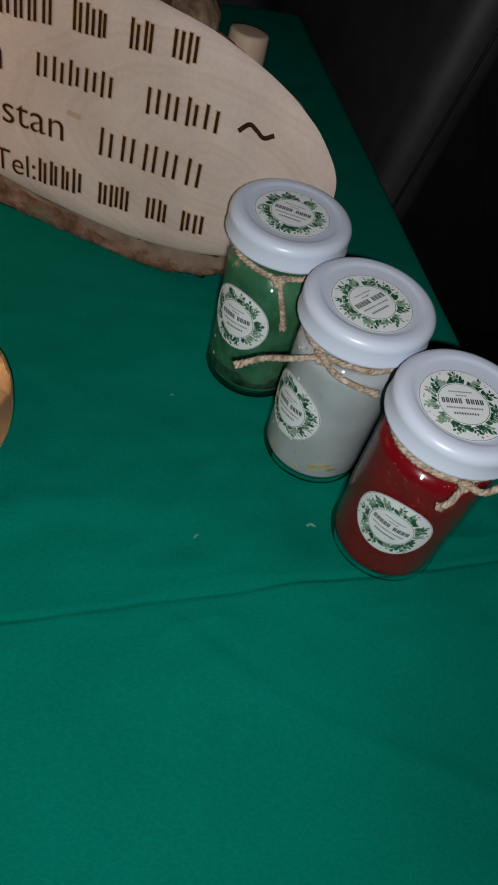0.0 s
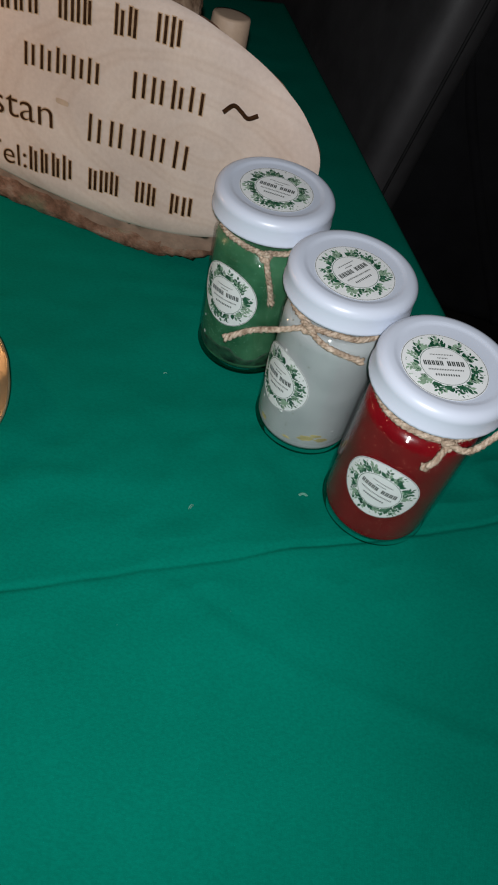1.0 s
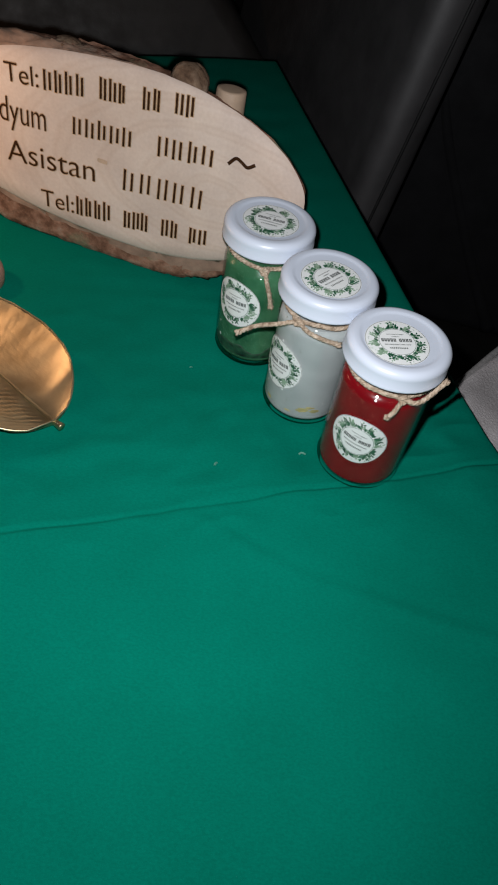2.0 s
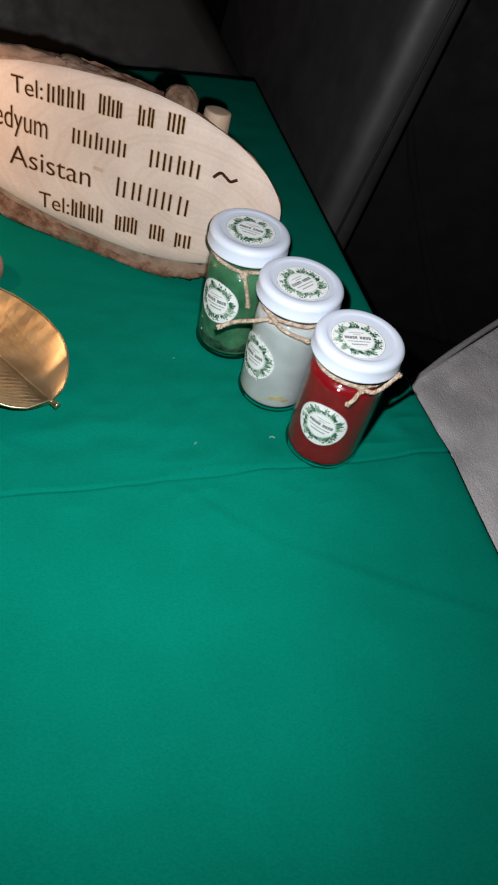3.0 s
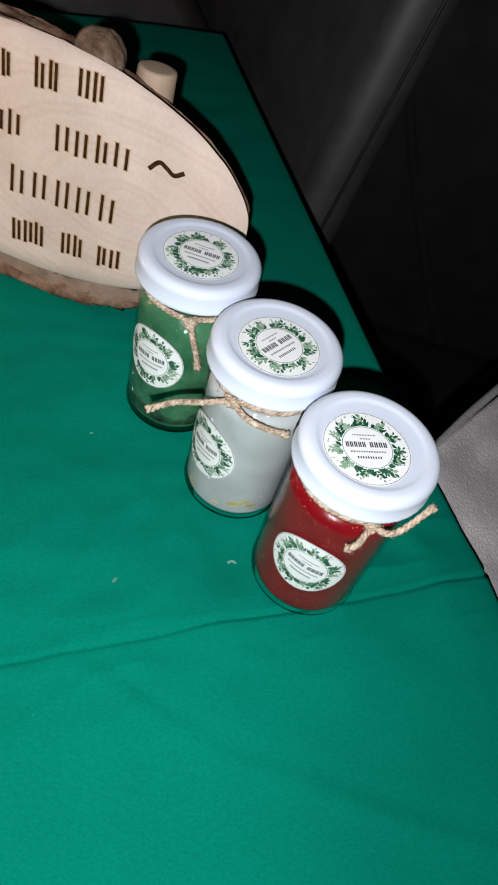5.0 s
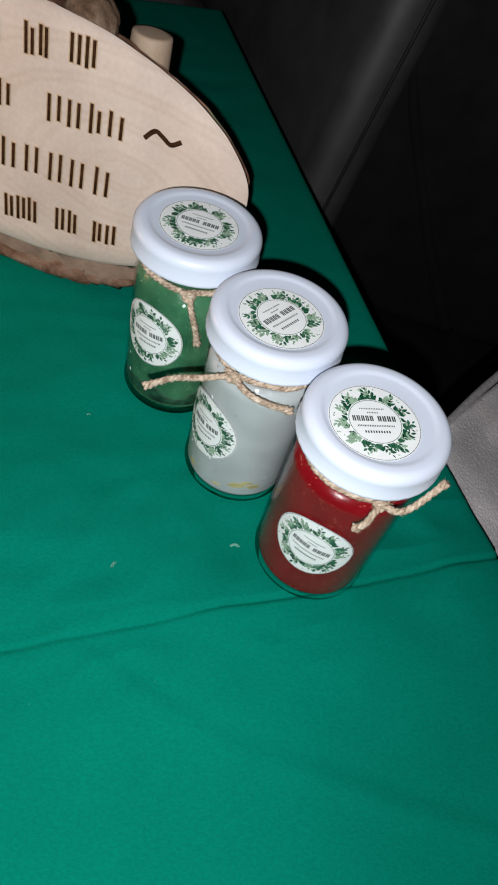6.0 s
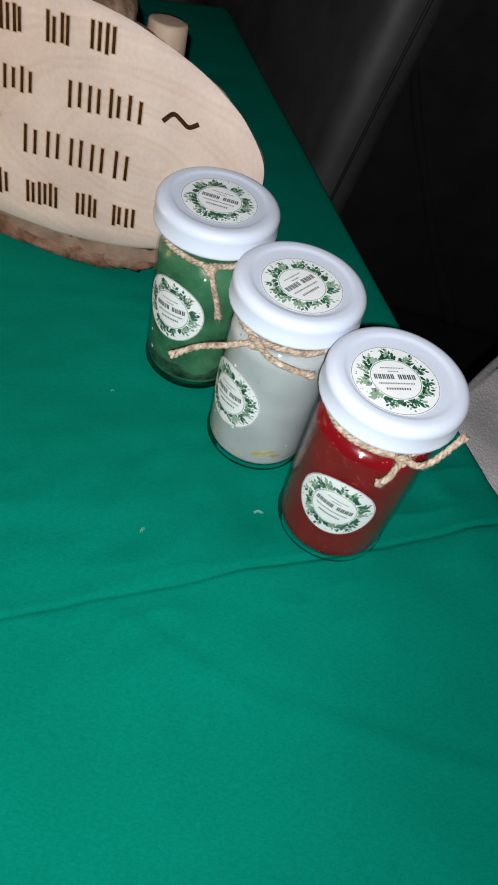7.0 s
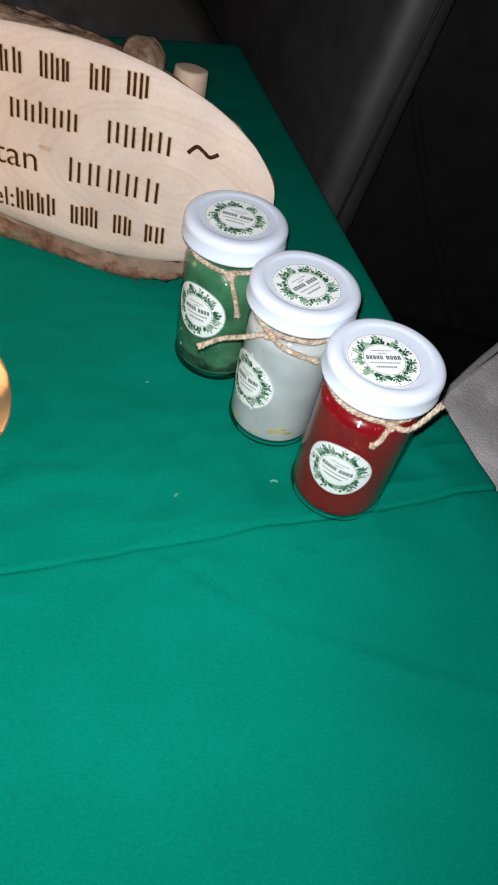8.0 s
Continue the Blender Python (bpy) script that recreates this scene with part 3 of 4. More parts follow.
J1, J2, J3 = (0.0576, 0.3400), (0.0968, 0.2913), (0.1361, 0.2442)
green_jar = make_jar(*J1, GREEN, 0.0815, "small glass jar of green herb gel with a white lid", -9.6, -124, 0.0520, 6, (0.0, -0.0007), 11)
white_jar = make_jar(*J2, MILK, 0.0790, "small glass jar of milky wax with yellow petals", 49, -141, 0.0450, 8, (0.0, -0.0028), 12)
red_jar = make_jar(*J3, RED, 0.0800, "small glass jar of red glittering wax with a white lid", 11, -113, 0.0440, -6, (-0.0022, -0.0030), 13)


def sediment(jar):
    bm = bmesh.new()
    lathe(bm, [(0, 0.0035), (0.0198, 0.0036), (0.0223, 0.0046), (0.0242, 0.0064), (0.02550, 0.009), (0.02550, 0.0165), (0.0254, 0.0185), (0, 0.0185)], 72,
          lambda a, z: 1.0)
    for v in bm.verts:
        if v.co.z > 0.016:
            a = math.atan2(v.co.y, v.co.x)
            v.co.z += 0.0050 * noise.noise(Vector((math.cos(a) * 2, math.sin(a) * 2, 0.4))) + 0.0016 * noise.noise(Vector((math.cos(a) * 5, math.sin(a) * 5, 0.9))) - 0.003
    part("sediment", bm, SEDIMENT, jar, "dark herb sediment at the bottom")


def petals(jar, spots, seed):
    rng = random.Random(seed)
    for a, z, size in spots:
        bm = bmesh.new()
        n = 14
        ring = []
        for i in range(n):
            t = math.tau * i / n
            rad = size * (1 + rng.uniform(-0.3, 0.3))
            u, v = rad * math.cos(t) * 1.5, rad * math.sin(t) * 0.6
            b = radians(a) + u / JAR_R
            ring.append((b, z + v))
        r0 = JAR_R - 0.00118
        low = [bm.verts.new((r0 * math.cos(b), r0 * math.sin(b), zz)) for b, zz in ring]
        hi = [bm.verts.new(((r0 + 0.00018) * math.cos(b), (r0 + 0.00018) * math.sin(b), zz)) for b, zz in ring]
        bm.faces.new(hi)
        for i in range(n):
            bm.faces.new((low[i], low[(i + 1) % n], hi[(i + 1) % n], hi[i]))
        part("petal", bm, PETAL, jar, "yellow dried petal in the wax", smooth=False)


def bubbles(jar, count, seed):
    rng = random.Random(seed)
    for _ in range(count):
        a, z, size = radians(rng.uniform(-165, -60)), rng.uniform(0.016, 0.066), rng.uniform(0.0006, 0.0013)
        bm = bmesh.new()
        bmesh.ops.create_icosphere(bm, subdivisions=1, radius=size)
        r = JAR_R - 0.0012
        for v in bm.verts:
            v.co = Vector((v.co.x * 0.15, v.co.y * rng.uniform(0.9, 1.3), v.co.z))
            v.co = Matrix.Rotation(a, 3, "Z") @ v.co + Vector((r * math.cos(a), r * math.sin(a), z))
        part("bubble", bm, PAPER, jar, "pale bubble in the wax")


sediment(green_jar)
bubbles(white_jar, 5, 31)
bubbles(green_jar, 2, 32)
petals(white_jar, [(-90, 0.0150, 0.0028), (-79, 0.0175, 0.0020), (-150, 0.0120, 0.0018), (-71, 0.0145, 0.0026), (-112, 0.0115, 0.0014)], 5)
tie_twine(green_jar, -89, [[polar(-84, 0.0290, 0.078), polar(-77, 0.0291, 0.067), polar(-72, 0.0293, 0.057)]], 21)
tie_twine(white_jar, -127, [[polar(-143, 0.034, 0.0785), polar(-154, 0.043, 0.0735), (0.0466 - J2[0], 0.2725 - J2[1], 0.0655)],
                            [polar(-105, 0.0286, 0.0815), polar(-84, 0.0289, 0.0790), polar(-66, 0.0293, 0.0755)]], 22)
tie_twine(red_jar, -76, [[polar(-64, 0.0315, 0.086), (0.1620 - J3[0], 0.2231 - J3[1], 0.0982)],
                         [polar(-86, 0.0305, 0.0775), (0.1352 - J3[0], 0.2138 - J3[1], 0.0720)]], 23)

# ---- the wooden slice with burnt lettering ----
EX, EV, NB = (0.96455, -0.26391, 0.0), (0.03830, 0.13997, 0.98941), (0.26112, 0.95434, -0.14512)
SIGN = Matrix(((EX[0], EV[0], NB[0], 0.0), (EX[1], EV[1], NB[1], 0.3947), (EX[2], EV[2], NB[2], T + 0.0005), (0, 0, 0, 1)))
ROLL = radians(0.6)
THICK = 0.026


def oval(t, centre, rough, seed):
    """The slice's outline: blunter towards its far end."""
    k = 1 + rough * noise.noise(Vector((math.cos(t) * 1.6, math.sin(t) * 1.6, seed))) + rough * 0.5 * noise.noise(Vector((math.cos(t) * 7, math.sin(t) * 7, seed)))
    x, y = (0.1262 if math.cos(t) > 0 else 0.1926) * k * math.cos(t), 0.0639 * k * math.sin(t)
    return (centre[0] + x * math.cos(ROLL) - y * math.sin(ROLL), centre[1] + x * math.sin(ROLL) + y * math.cos(ROLL))


def make_sign():
    sign = thing("wooden_sign", SIGN, "oval wood slice with bark edge and burnt lettering, propped upright", "sign")
    n = 220
    front_c = (-0.0476, 0.0814)
    angles = [math.tau * i / n for i in range(n)]
    front = [oval(t, front_c, 0.010, 2.0) for t in angles]

    def flare(t):
        """How far the bark stands out above and drops below the cut face."""
        up = 0.0125 * max(0.0, math.cos(t - 2.55)) ** 1.5 - 0.0125 * max(0.0, math.cos(t - 0.8))
        down = 0.0200 * max(0.0, -math.sin(t)) ** 0.8 + 0.012 * math.exp(-((t - 3.9) / 0.5) ** 2)
        return up - down

    back = []
    # cut face, in rings for a gently uneven surface
    bm = bmesh.new()
    rings = [[bm.verts.new((*front_c, 0.0))]]
    for k in range(1, 13):
        f = k / 12 if k < 11 else (0.962, 1.0)[k - 11]
        rings.append([bm.verts.new((front_c[0] + (x - front_c[0]) * f, front_c[1] + (y - front_c[1]) * f, 0.00012 * noise.noise(Vector((x * f * 20, y * f * 20, 9))) + (0.0024 if k == 12 else -0.0002 if k == 11 else 0))) for x, y in front])
    for i in range(n):
        bm.faces.new((rings[0][0], rings[1][i], rings[1][(i + 1) % n]))
    for a, b in zip(rings[1:], rings[2:]):
        for i in range(n):
            bm.faces.new((a[i], b[i], b[(i + 1) % n], a[(i + 1) % n]))
    part("cut_face", bm, WOOD, sign, "pale sawn face with faint growth rings")
    # bark: from the face's rim back and outwards, rough
    bm = bmesh.new()
    rows = []
    for k in range(17):
        f = (k / 16) ** 2
        row = []
        for i, t in enumerate(angles):
            x, y = front[i]
            dx, dy = x - front_c[0], y - front_c[1]
            d = math.hypot(dx, dy)
            push = math.sin(min(1.0, f / (0.30 if math.sin(t) > 0 else 0.17)) * math.pi / 2) - 0.35 * max(0.0, f - 0.35) / 0.65
            x, y = x - 0.0075 * max(0.0, math.cos(t)) * push, y + flare(t) * push
            rough = 0.0 if k == 0 else (0.0036 * noise.noise(Vector((x * 60, y * 60, f * 9))) + 0.0024 * noise.noise(Vector((x * 190, y * 190, f * 30))))
            rough *= 1 - 0.8 * max(0.0, math.cos(t - 0.5))
            w = 0.0024 + f * (THICK - 0.0024)
            x, y = x + dx / d * rough, max(y + dy / d * rough, 0.147 * w)
            row.append(bm.verts.new((x, y, w)))
            if k == 16:
                back.append((x, y))
        rows.append(row)
    for k, (a, b) in enumerate(zip(rows, rows[1:])):
        for i in range(n):
            f = bm.faces.new((a[i], b[i], b[(i + 1) % n], a[(i + 1) % n]))
            f.material_index = 1 if k + 0.9 * noise.noise(Vector((math.cos(angles[i]) * 5, math.sin(angles[i]) * 5, 0.4))) < 1.2 + 2.6 * max(0.0, math.cos(angles[i] - 5.4)) ** 4 + 11.0 * max(0.0, math.cos(angles[i] - 2.5)) ** 3 else 0
    part("bark_edge", bm, [BARK, INNER_BARK], sign, "rough brown bark with a tan inner band")
    bm = bmesh.new()
    bm.faces.new([bm.verts.new((x, y, THICK)) for x, y in back])
    part("back_face", bm, WOOD, sign, smooth=False)
    # small worn knot on the face
    bm = bmesh.new()
    ring = [bm.verts.new((-0.0750 + 0.0042 * math.copysign(abs(math.cos(t)) ** 0.5, math.cos(t)), 0.0764 - 0.0002 * math.cos(t) + 0.0016 * math.copysign(abs(math.sin(t)) ** 0.6, math.sin(t)), -0.0003)) for t in [math.tau * i / 20 for i in range(20)]]
    bm.faces.new(ring)
    part("knot", bm, PEG, sign, "small pale knot in the wood", smooth=False)

    # branch stubs on the rim, peg and prop legs behind it; the tops show over the rim
    def branch(name, u, v, w, axis, r0, r1, length, mat, label, seed, rough, dome=0.0):
        bm = bmesh.new()
        prof = [(0, 0), (r0 * 0.96, 0), (r0, 0.0008)] + [(r0 + (r1 - r0) * i / 10, 0.0008 + (length - 0.002) * i / 10) for i in range(1, 11)] + [(r1 * 0.95, length), (r1 * 0.72, length + dome * 0.55), (r1 * 0.4, length + dome * 0.9 + 0.0002), (0, length + dome)]
        lathe(bm, prof, 40, lambda a, z: 1 + rough * noise.noise(Vector((math.cos(a) * 2, math.sin(a) * 2, z * 70 + seed))) + rough * 0.5 * noise.noise(Vector((math.cos(a) * 6, math.sin(a) * 6, z * 200 + seed))))
        ob = part(name, bm, mat, sign, label)
        ob.matrix_local = Matrix.Translation((u, v, w)) @ Vector(axis).to_track_quat("Z", "Y").to_matrix().to_4x4()
        return ob

    branch("peg", -0.0008, 0.085, THICK + 0.019, (0.03, 1, -0.05), 0.0128, 0.0106, 0.0525, PEG, "peeled branch peg behind the rim", 3, 0.02)
    branch("branch", -0.0210, 0.100, 0.0175, (-0.01, 1, 0.0), 0.0146, 0.0134, 0.0460, GREY_BARK, "bark-covered branch stub on the rim", 8, 0.30, 0.007)
    branch("branch", -0.1145, 0.100, 0.0165, (0.02, 1, 0.0), 0.0112, 0.0102, 0.0440, GREY_BARK, "bark-covered branch stub on the rim", 12, 0.22, 0.003)
    for u in (-0.026, -0.124):
        branch("prop_leg", u, 0.0125, THICK + 0.052, (0, 0.90, -0.44), 0.009, 0.008, 0.09, GREY_BARK, "bark-covered prop leg", 15, 0.06)
    return sign


sign = make_sign()


def lettering(text, u, v, height, width, slant, turn):
    """Readable words in the built-in font, burnt into the face; u, v is the lower left corner."""
    data = bpy.data.curves.new("lettering", "FONT")
    data.body, data.size, data.shear, data.offset, data.extrude = text, 1.0, slant, -0.014, 0.0
    ob = bpy.data.objects.new("lettering", data)
    scene.collection.objects.link(ob)
    me = bpy.data.meshes.new_from_object(ob.evaluated_get(bpy.context.evaluated_depsgraph_get()))
    bpy.data.objects.remove(ob)
    xs = [p.co.x for p in me.vertices]
    ys = [p.co.y for p in me.vertices]
    k = width / (max(xs) - min(xs))
    j = height / (max(ys) - min(ys))
    c, s = math.cos(radians(turn)), math.sin(radians(turn))
    bm = bmesh.new()
    halo = [(0.0007 * math.cos(a), 0.0007 * math.sin(a)) for a in (0.4, 1.45, 2.5, 3.55, 4.6, 5.65)]
    for layer, (du, dv) in enumerate([(0, 0), (0.00018, 0.0001), (-0.00018, -0.0001)] + halo):
        ring = []
        for p in me.vertices:
            x, y = (p.co.x - min(xs)) * k + du, (p.co.y - min(ys)) * j + dv
            ring.append(bm.verts.new((u + c * x - s * y, v + s * x + c * y, -0.00044 + 0.00001 * layer if layer < 3 else -0.00030 + 0.00001 * layer)))
        for f in me.polygons:
            bm.faces.new([ring[i] for i in f.vertices]).material_index = 0 if layer < 3 else 1
    bpy.data.meshes.remove(me)
    me = bpy.data.meshes.new("lettering")
    bm.to_mesh(me)
    bm.free()
    me.materials.append(BURN)
    me.materials.append(SCORCH)
    done = new("lettering", me)
    done.parent = sign
    tagged(done, "dark brown burnt letters")


def strokes(name, paths, radius, label):
    """Burnt lines drawn with a hot tip."""
    bm = bmesh.new()
    for path in paths:
        pts = smooth_path([(x, y, -0.0004) for x, y in path], 8)
        tube(bm, pts, radius, 6)
    for v in bm.verts:
        v.co.z = max(v.co.z, -0.00045)
    part(name, bm, BURN, sign, label)


def letter_bars(u, v, width, height, count, turn, lean=0.06, thick=0.0018):
    """A word as bars of its size, two a letter."""
    c, s = math.cos(radians(turn)), math.sin(radians(turn))
    step = width / count
    rng = random.Random(int(width * 1e5) + int(abs(u) * 1e5))
    for i in range(count):
        for side, low, high in ((0.20, rng.uniform(-0.03, 0.06), rng.uniform(0.9, 1.06)), (0.64, rng.uniform(0.0, 0.1), rng.uniform(0.82, 1.0))):
            bm = bmesh.new()
            x = (i + side + rng.uniform(-0.05, 0.05)) * step
            ends = []
            for x1, y1 in ((x + lean * height * low, height * low), (x + lean * height * high, height * high)):
                ends.append(Vector((u + c * x1 - s * y1, v + s * x1 + c * y1, -0.0004)))
            tube(bm, [ends[0], ends[0].lerp(ends[1], 0.5), ends[1]], thick * 0.5, 8)
            for p in bm.verts:
                p.co.z = max(p.co.z, -0.00045)
            way = (ends[1] - ends[0]).normalized()
            out = Vector((-way.y, way.x, 0)) * thick * 0.80
            up = Vector((0, 0, 0.00013))
            quad = [ends[0] - out - way * thick * 0.3, ends[0] + out - way * thick * 0.3, ends[1] + out + way * thick * 0.3, ends[1] - out + way * thick * 0.3]
            bm.faces.new([bm.verts.new(p + up) for p in quad]).material_index = 1
            part("bar", bm, [BURN, SCORCH], sign)


lettering("Tel:", -0.1535, 0.1118, 0.0125, 0.0268, 0.0, 4.0)
letter_bars(-0.1231, 0.1132, 0.0335, 0.0145, 4, 5.5)
letter_bars(-0.0795, 0.1180, 0.0215, 0.0138, 3, 5.5)
letter_bars(-0.0470, 0.1205, 0.0150, 0.0135, 2, 5.5)
letter_bars(-0.0228, 0.1235, 0.0150, 0.0138, 2, 5.5)
lettering("Medyum", -0.1815, 0.0772, 0.0230, 0.0605, 0.0, 2.0)
letter_bars(-0.1000, 0.0890, 0.0490, 0.0128, 5, 4.0)
letter_bars(-0.0340, 0.0926, 0.0455, 0.0135, 4, 5.0)
strokes("tilde", [[(0.0200, 0.1022), (0.0250, 0.1073), (0.0295, 0.1058), (0.0340, 0.1036), (0.0391, 0.1066)]], 0.0012, "burnt flourish")
lettering("Asistan", -0.1540, 0.0552, 0.0155, 0.0735, 0.0, 3.4)
letter_bars(-0.0590, 0.0605, 0.0670, 0.0150, 5, 3.7)
lettering("Tel:", -0.1252, 0.0278, 0.0125, 0.0277, 0.0, 4.0)
letter_bars(-0.0960, 0.0290, 0.0310, 0.0140, 4, 6.0)
letter_bars(-0.0556, 0.0318, 0.0222, 0.0135, 3, 6.0)
letter_bars(-0.0245, 0.0350, 0.0155, 0.0130, 2, 6.0)
letter_bars(-0.0018, 0.0364, 0.0155, 0.0125, 2, 6.0)


# ---- the gold leaf dish and the small wooden ring ----
def make_leaf_dish():
    tip = Vector((-0.0563, 0.2310, 0))
    axis = Vector((-0.795, 0.607, 0))
    length = 0.179
    turn = math.degrees(math.atan2(axis.y, axis.x))
    dish = thing("leaf_dish", pose(tip.x, tip.y, T + 0.0032, 0, 0, turn), "gold metal dish shaped like a cupped leaf with veins", "dish")

    def half(t, w):
        k = max(0.0, math.sin(math.pi * t ** (0.72 if w < 0 else 0.55))) ** 0.75
        return (0.0435 if w < 0 else 0.0420) * k * (1 + 0.005 * math.sin(t * 37) + 0.003 * math.sin(t * 83))

    def height(t, w):
        vein = (0.00026 if w > 0 else 0.00003) * math.sin(t * 230 - abs(w) * 30 + 3 * noise.noise(Vector((t * 9, w * 5, 2)))) * min(1.0, abs(w) * 3)
        return 0.0015 + 0.012 * abs(w) ** 1.8 * min(1.0, t * 6 + 0.25) + vein

    bm = bmesh.new()
    ns, nw = 110, 34
    for lift in (0.0, -0.0013):
        grid = []
        for i in range(ns + 1):
            t = i / ns
            grid.append([bm.verts.new((t * length, half(t, j) * j / nw, height(t, j / nw) + lift)) for j in range(-nw, nw + 1)])
        for a, b in zip(grid, grid[1:]):
            for k in range(len(a) - 1):
                bm.faces.new((a[k], a[k + 1], b[k + 1], b[k]))
    part("leaf_bowl", bm, GOLD, dish)
    bm = bmesh.new()
    rim = [Vector((t * length, half(t, w) * w, height(t, w) + 0.0002)) for w in (-1, 1) for t in ([i / 60 for i in range(0, 60)] if w < 0 else [i / 60 for i in range(60, 0, -1)])]
    tube(bm, rim, 0.0008, 6, closed=True)
    part("rim", bm, GOLD, dish, "thin rolled gold rim")
    bm = bmesh.new()
    tube(bm, smooth_path([(-0.003, 0, 0.0030), (0.02, 0.0006, 0.0022), (0.07, 0.0, 0.0018), (0.14, 0, 0.0024)], 10), lambda f: 0.0016 - 0.0010 * f, 8)
    part("midrib", bm, GOLD, dish, "raised gold midrib")
    bm = bmesh.new()
    tube(bm, smooth_path([(0.004, 0, 0.0022), (-0.001, -0.0002, 0.0024), (-0.0055, -0.0008, 0.0022)], 6), lambda f: 0.0017 + 0.0010 * f, 10)
    part("stem", bm, GOLD, dish, "short blunt gold stem")
    return dish


make_leaf_dish()


def make_wood_ring():
    x, y = -0.1530, 0.3605
    s, q = local(x, y)
    ring = thing("wooden_tealight", pose(x, y, T + creased(s, q)), "small round wooden candle holder with a dark bore", "candle holder")
    bm = bmesh.new()
    lathe(bm, [(0, 0), (0.0205, 0), (0.0215, 0.001), (0.0222, 0.008), (0.0215, 0.0125), (0.0200, 0.0135), (0.0150, 0.0135), (0.0140, 0.0125), (0.0138, 0.004), (0, 0.004)], 48,
          lambda a, z: 1 + 0.02 * noise.noise(Vector((math.cos(a) * 2, math.sin(a) * 2, z * 40))))
    part("body", bm, RING_WOOD, ring, "reddish turned wood")
    # the hole's darkness is put into the colour of its lining and floor
    bm = bmesh.new()
    lathe(bm, [(0.0147, 0.0134), (0.0134, 0.0110), (0.0126, 0.0080), (0.0128, 0.0050), (0.0136, 0.0045)], 40)
    part("bore_lining", bm, BARK, ring, "dark brown rim inside")
    bm = bmesh.new()
    lathe(bm, [(0, 0.0042), (0.0126, 0.0042), (0.0126, 0.0050), (0, 0.0052)], 36)
    part("core", bm, BURN, ring, "dark floor of the bore")
    return ring


make_wood_ring()


# ---- seats round the table ----
def prism(bm, corners, z0, z1, lean=(0, 0)):
    low = [bm.verts.new((x, y, z0)) for x, y in corners]
    high = [bm.verts.new((x + lean[0] * (z1 - z0), y + lean[1] * (z1 - z0), z1)) for x, y in corners]
    n = len(corners)
    bm.faces.new(low[::-1])
    bm.faces.new(high)
    for i in range(n):
        bm.faces.new((low[i], low[(i + 1) % n], high[(i + 1) % n], high[i]))


def padded(name, corners, z0, z1, mat, parent, radius, lean=(0, 0), segments=6, label="", puff=0.0):
    bm = bmesh.new()
    prism(bm, corners, z0, z1, lean)
    bmesh.ops.bevel(bm, geom=list(bm.edges), offset=radius, segments=segments, profile=0.5, affect="EDGES", clamp_overlap=True)
    if puff:
        bmesh.ops.triangulate(bm, faces=[f for f in bm.faces if len(f.verts) > 4])
        bmesh.ops.subdivide_edges(bm, edges=[e for e in bm.edges if e.calc_length() > 0.05], cuts=6, use_grid_fill=True)
        for v in bm.verts:
            v.co += Vector((0, 0, 1)) * puff * noise.noise(v.co * 5.0)
    return part(name, bm, mat, parent, label)


def make_grey_seat():
    seat = thing("upholstered_seat", pose(0, 0, 0), "grey grained leather seat with a pale piped edge beside the table", "seat")
    rim = [(0.200, 0.331), (0.230, 0.366), (0.2635, 0.408), (0.322, 0.474), (0.42, 0.580), (0.60, 0.770)]
    padded("cushion", [rim[0], rim[-1], (1.10, 0.40), (0.78, -0.55), (0.455, -0.55)], 0.27, 0.433, GREY_LEATHER, seat, 0.004, puff=0.0012)
    padded("base", [(0.245, 0.33), (0.58, 0.71), (1.05, 0.38), (0.74, -0.5), (0.49, -0.5)], 0.0, 0.272, BLACK_LEATHER, seat, 0.01)
    bm = bmesh.new()
    tube(bm, smooth_path([(x + 0.0012, y - 0.0012, 0.4305) for x, y in rim], 10), 0.0030, 10)
    part("piping", bm, PIPING, seat, "pale grey corded piping")
    return seat


make_grey_seat()


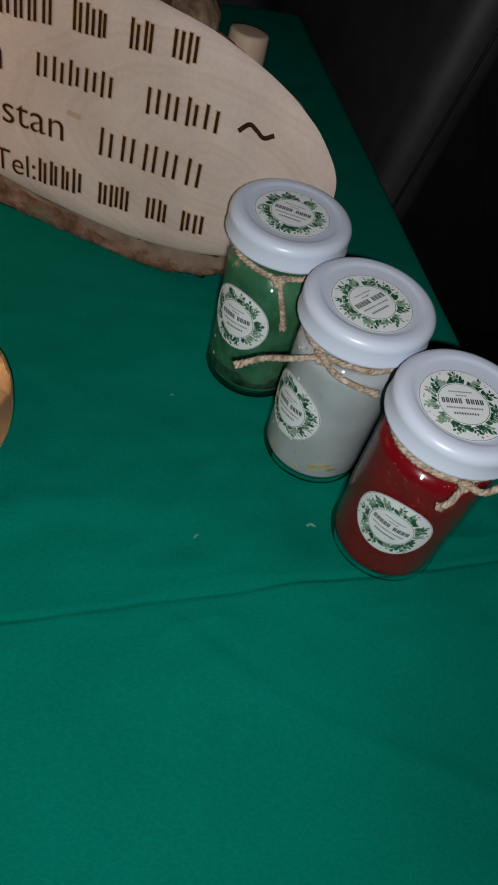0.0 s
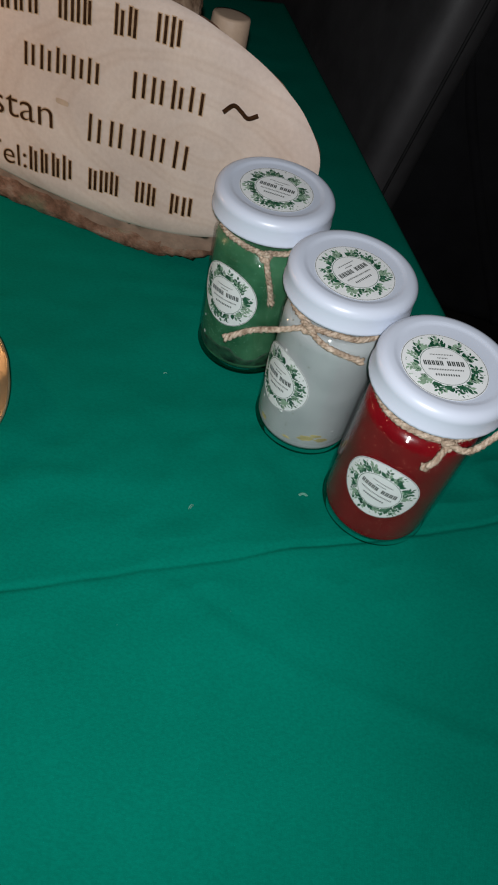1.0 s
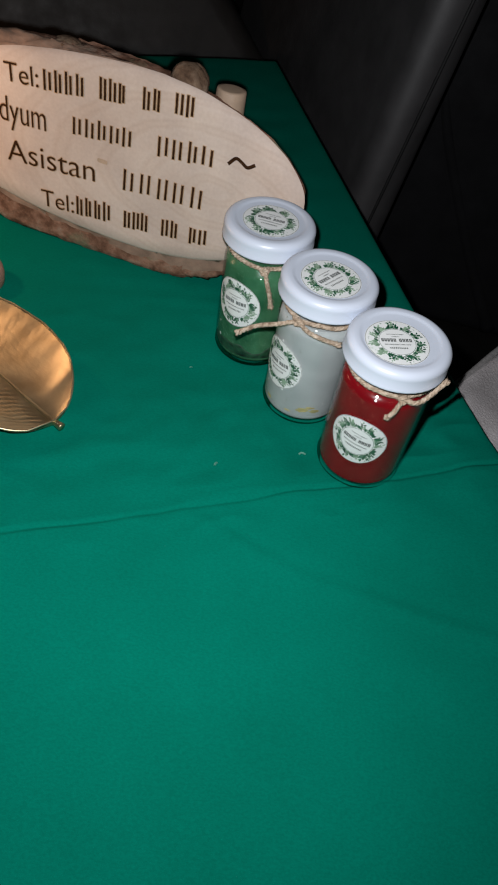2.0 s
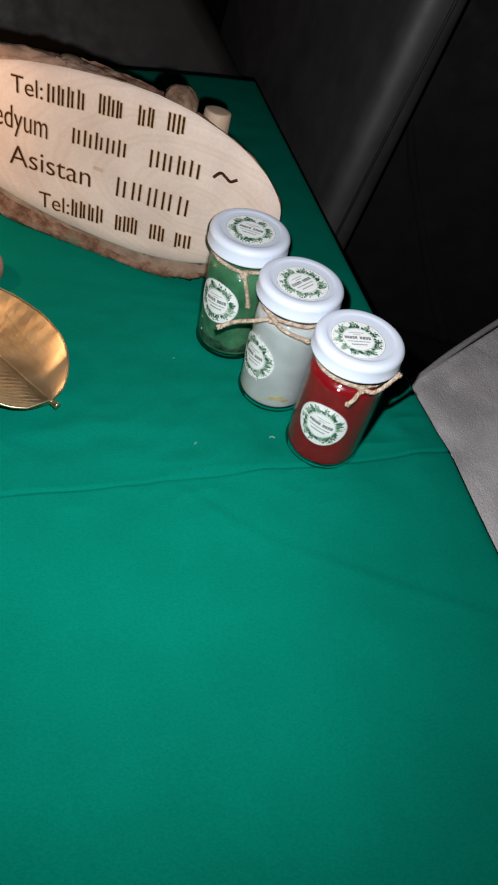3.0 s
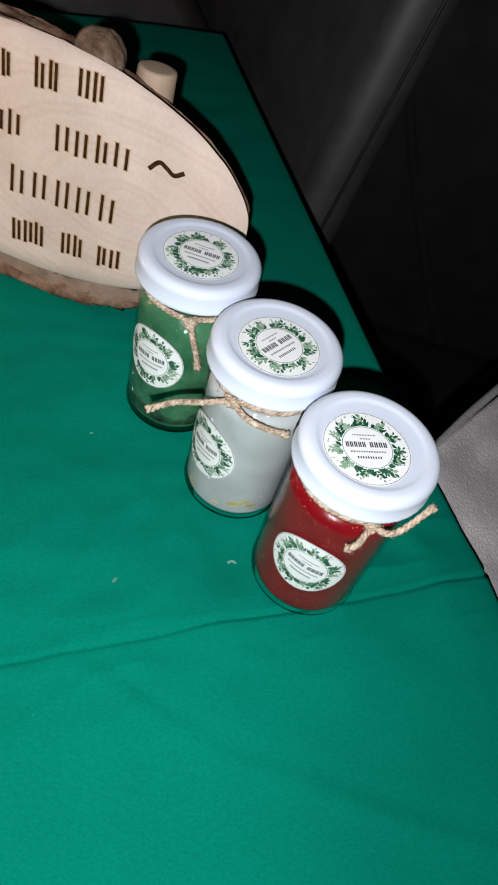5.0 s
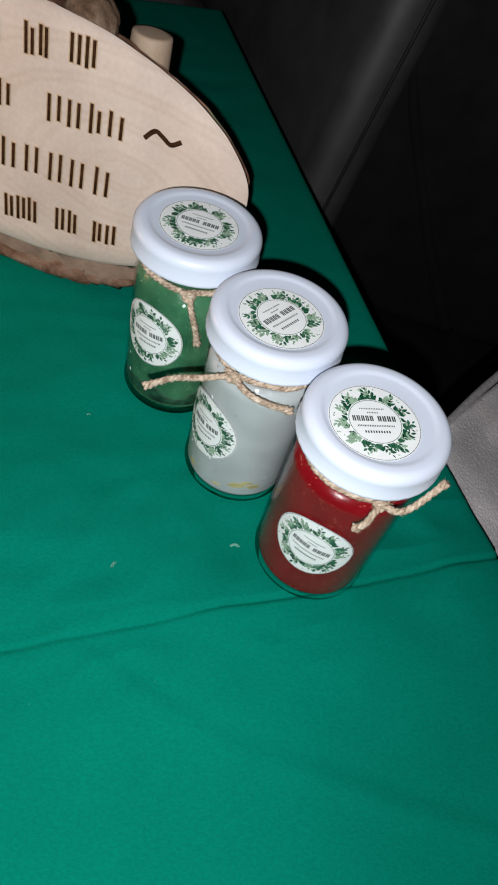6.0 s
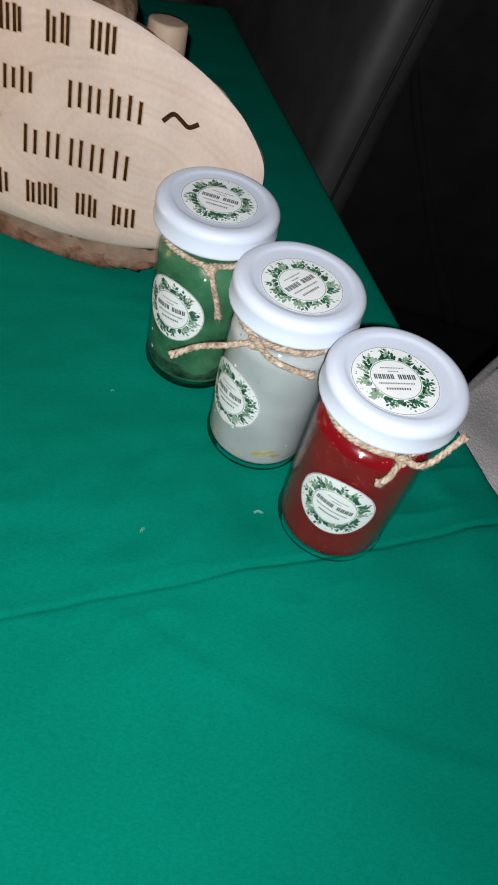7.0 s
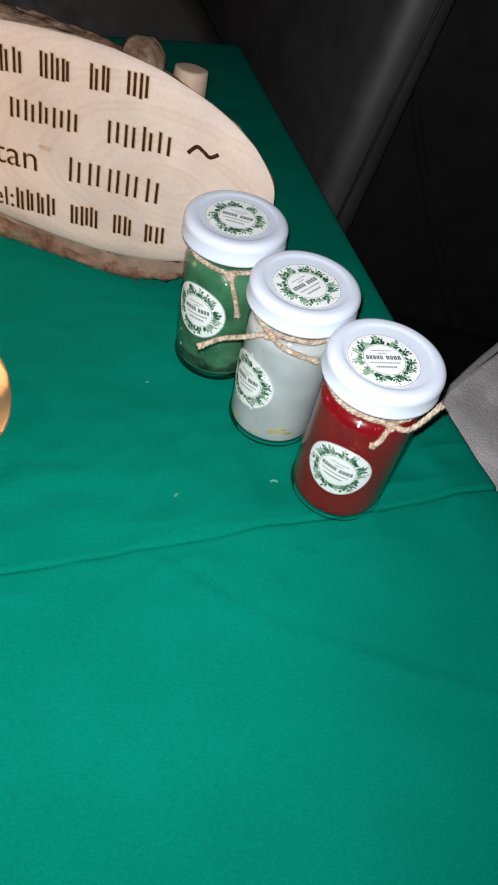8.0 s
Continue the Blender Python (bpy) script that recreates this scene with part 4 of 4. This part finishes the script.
def make_side_sofa():
    """Black leather sofa beside the far half of the table; its near end leans outwards."""
    sofa = thing("black_sofa", pose(0, 0, 0), "black leather sofa with a stitched seam at its end", "sofa")
    lean = (0.13, 0.0)
    foot = Vector((0.1255, 0.768, 0))
    back = foot + ALONG * 0.72
    right = Vector((0.066, 0.043, 0))
    corners = [(foot.x, foot.y), ((foot + right).x, (foot + right).y), ((back + right).x, (back + right).y), (back.x, back.y)]
    padded("armrest", corners, 0.0, 0.72, BLACK_LEATHER, sofa, 0.034, lean, 16)
    padded("seat_front", [(0.16, 1.02), (1.30, 0.86), (1.42, 1.60), (0.20, 1.66)], 0.0, 0.62, BLACK_FABRIC, sofa, 0.03, (0.0, 0.05), 5, "black upholstered front")
    bm = bmesh.new()
    tube(bm, smooth_path([(0.490, 0.985, 0.017), (0.418, 1.002, 0.132), (0.347, 1.018, 0.260), (0.304, 1.027, 0.346), (0.280, 1.036, 0.420)], 12), lambda f: 0.016 - 0.005 * f, 16)
    part("fold_seam", bm, BLACK_FABRIC, sofa, "faint upright seam")
    # the seam wanders across the end towards the top
    heights = [0.03 + 0.64 * i / 30 for i in range(31)]
    pts = [foot + right * (0.24 + 0.50 * z) + Vector((lean[0] * z + 0.0008, -0.0006, z)) for z in heights]
    bm = bmesh.new()
    tube(bm, pts, 0.0022, 6)
    part("seam", bm, STITCH, sofa, "black stitched seam")
    return sofa


make_side_sofa()


def make_far_sofa():
    sofa = thing("dark_sofa", pose(0, 0, 0), "dark leather sofa beyond the end of the table", "sofa")
    a, b = EDGE + ALONG * 0.78 - INWARD * 0.335, EDGE + ALONG * 0.78 + INWARD * 1.5
    c, d = b + ALONG * 0.8, a + ALONG * 0.8
    padded("backrest", [(p.x, p.y) for p in (a, d, c, b)], 0.0, 0.60, DARK_LEATHER, sofa, 0.03, (-0.88, 0.15), 6)
    foot_a, foot_b = a + INWARD * 0.06 + ALONG * 0.2, b - INWARD * 0.06 + ALONG * 0.2
    for p in (foot_a, foot_b):
        bm = bmesh.new()
        lathe(bm, [(0, 0), (0.018, 0), (0.022, 0.004), (0.026, 0.03), (0, 0.03)], 20)
        foot = part("foot", bm, TABLE_WOOD, sofa, "dark wooden foot")
        foot.location = p
    return sofa


make_far_sofa()
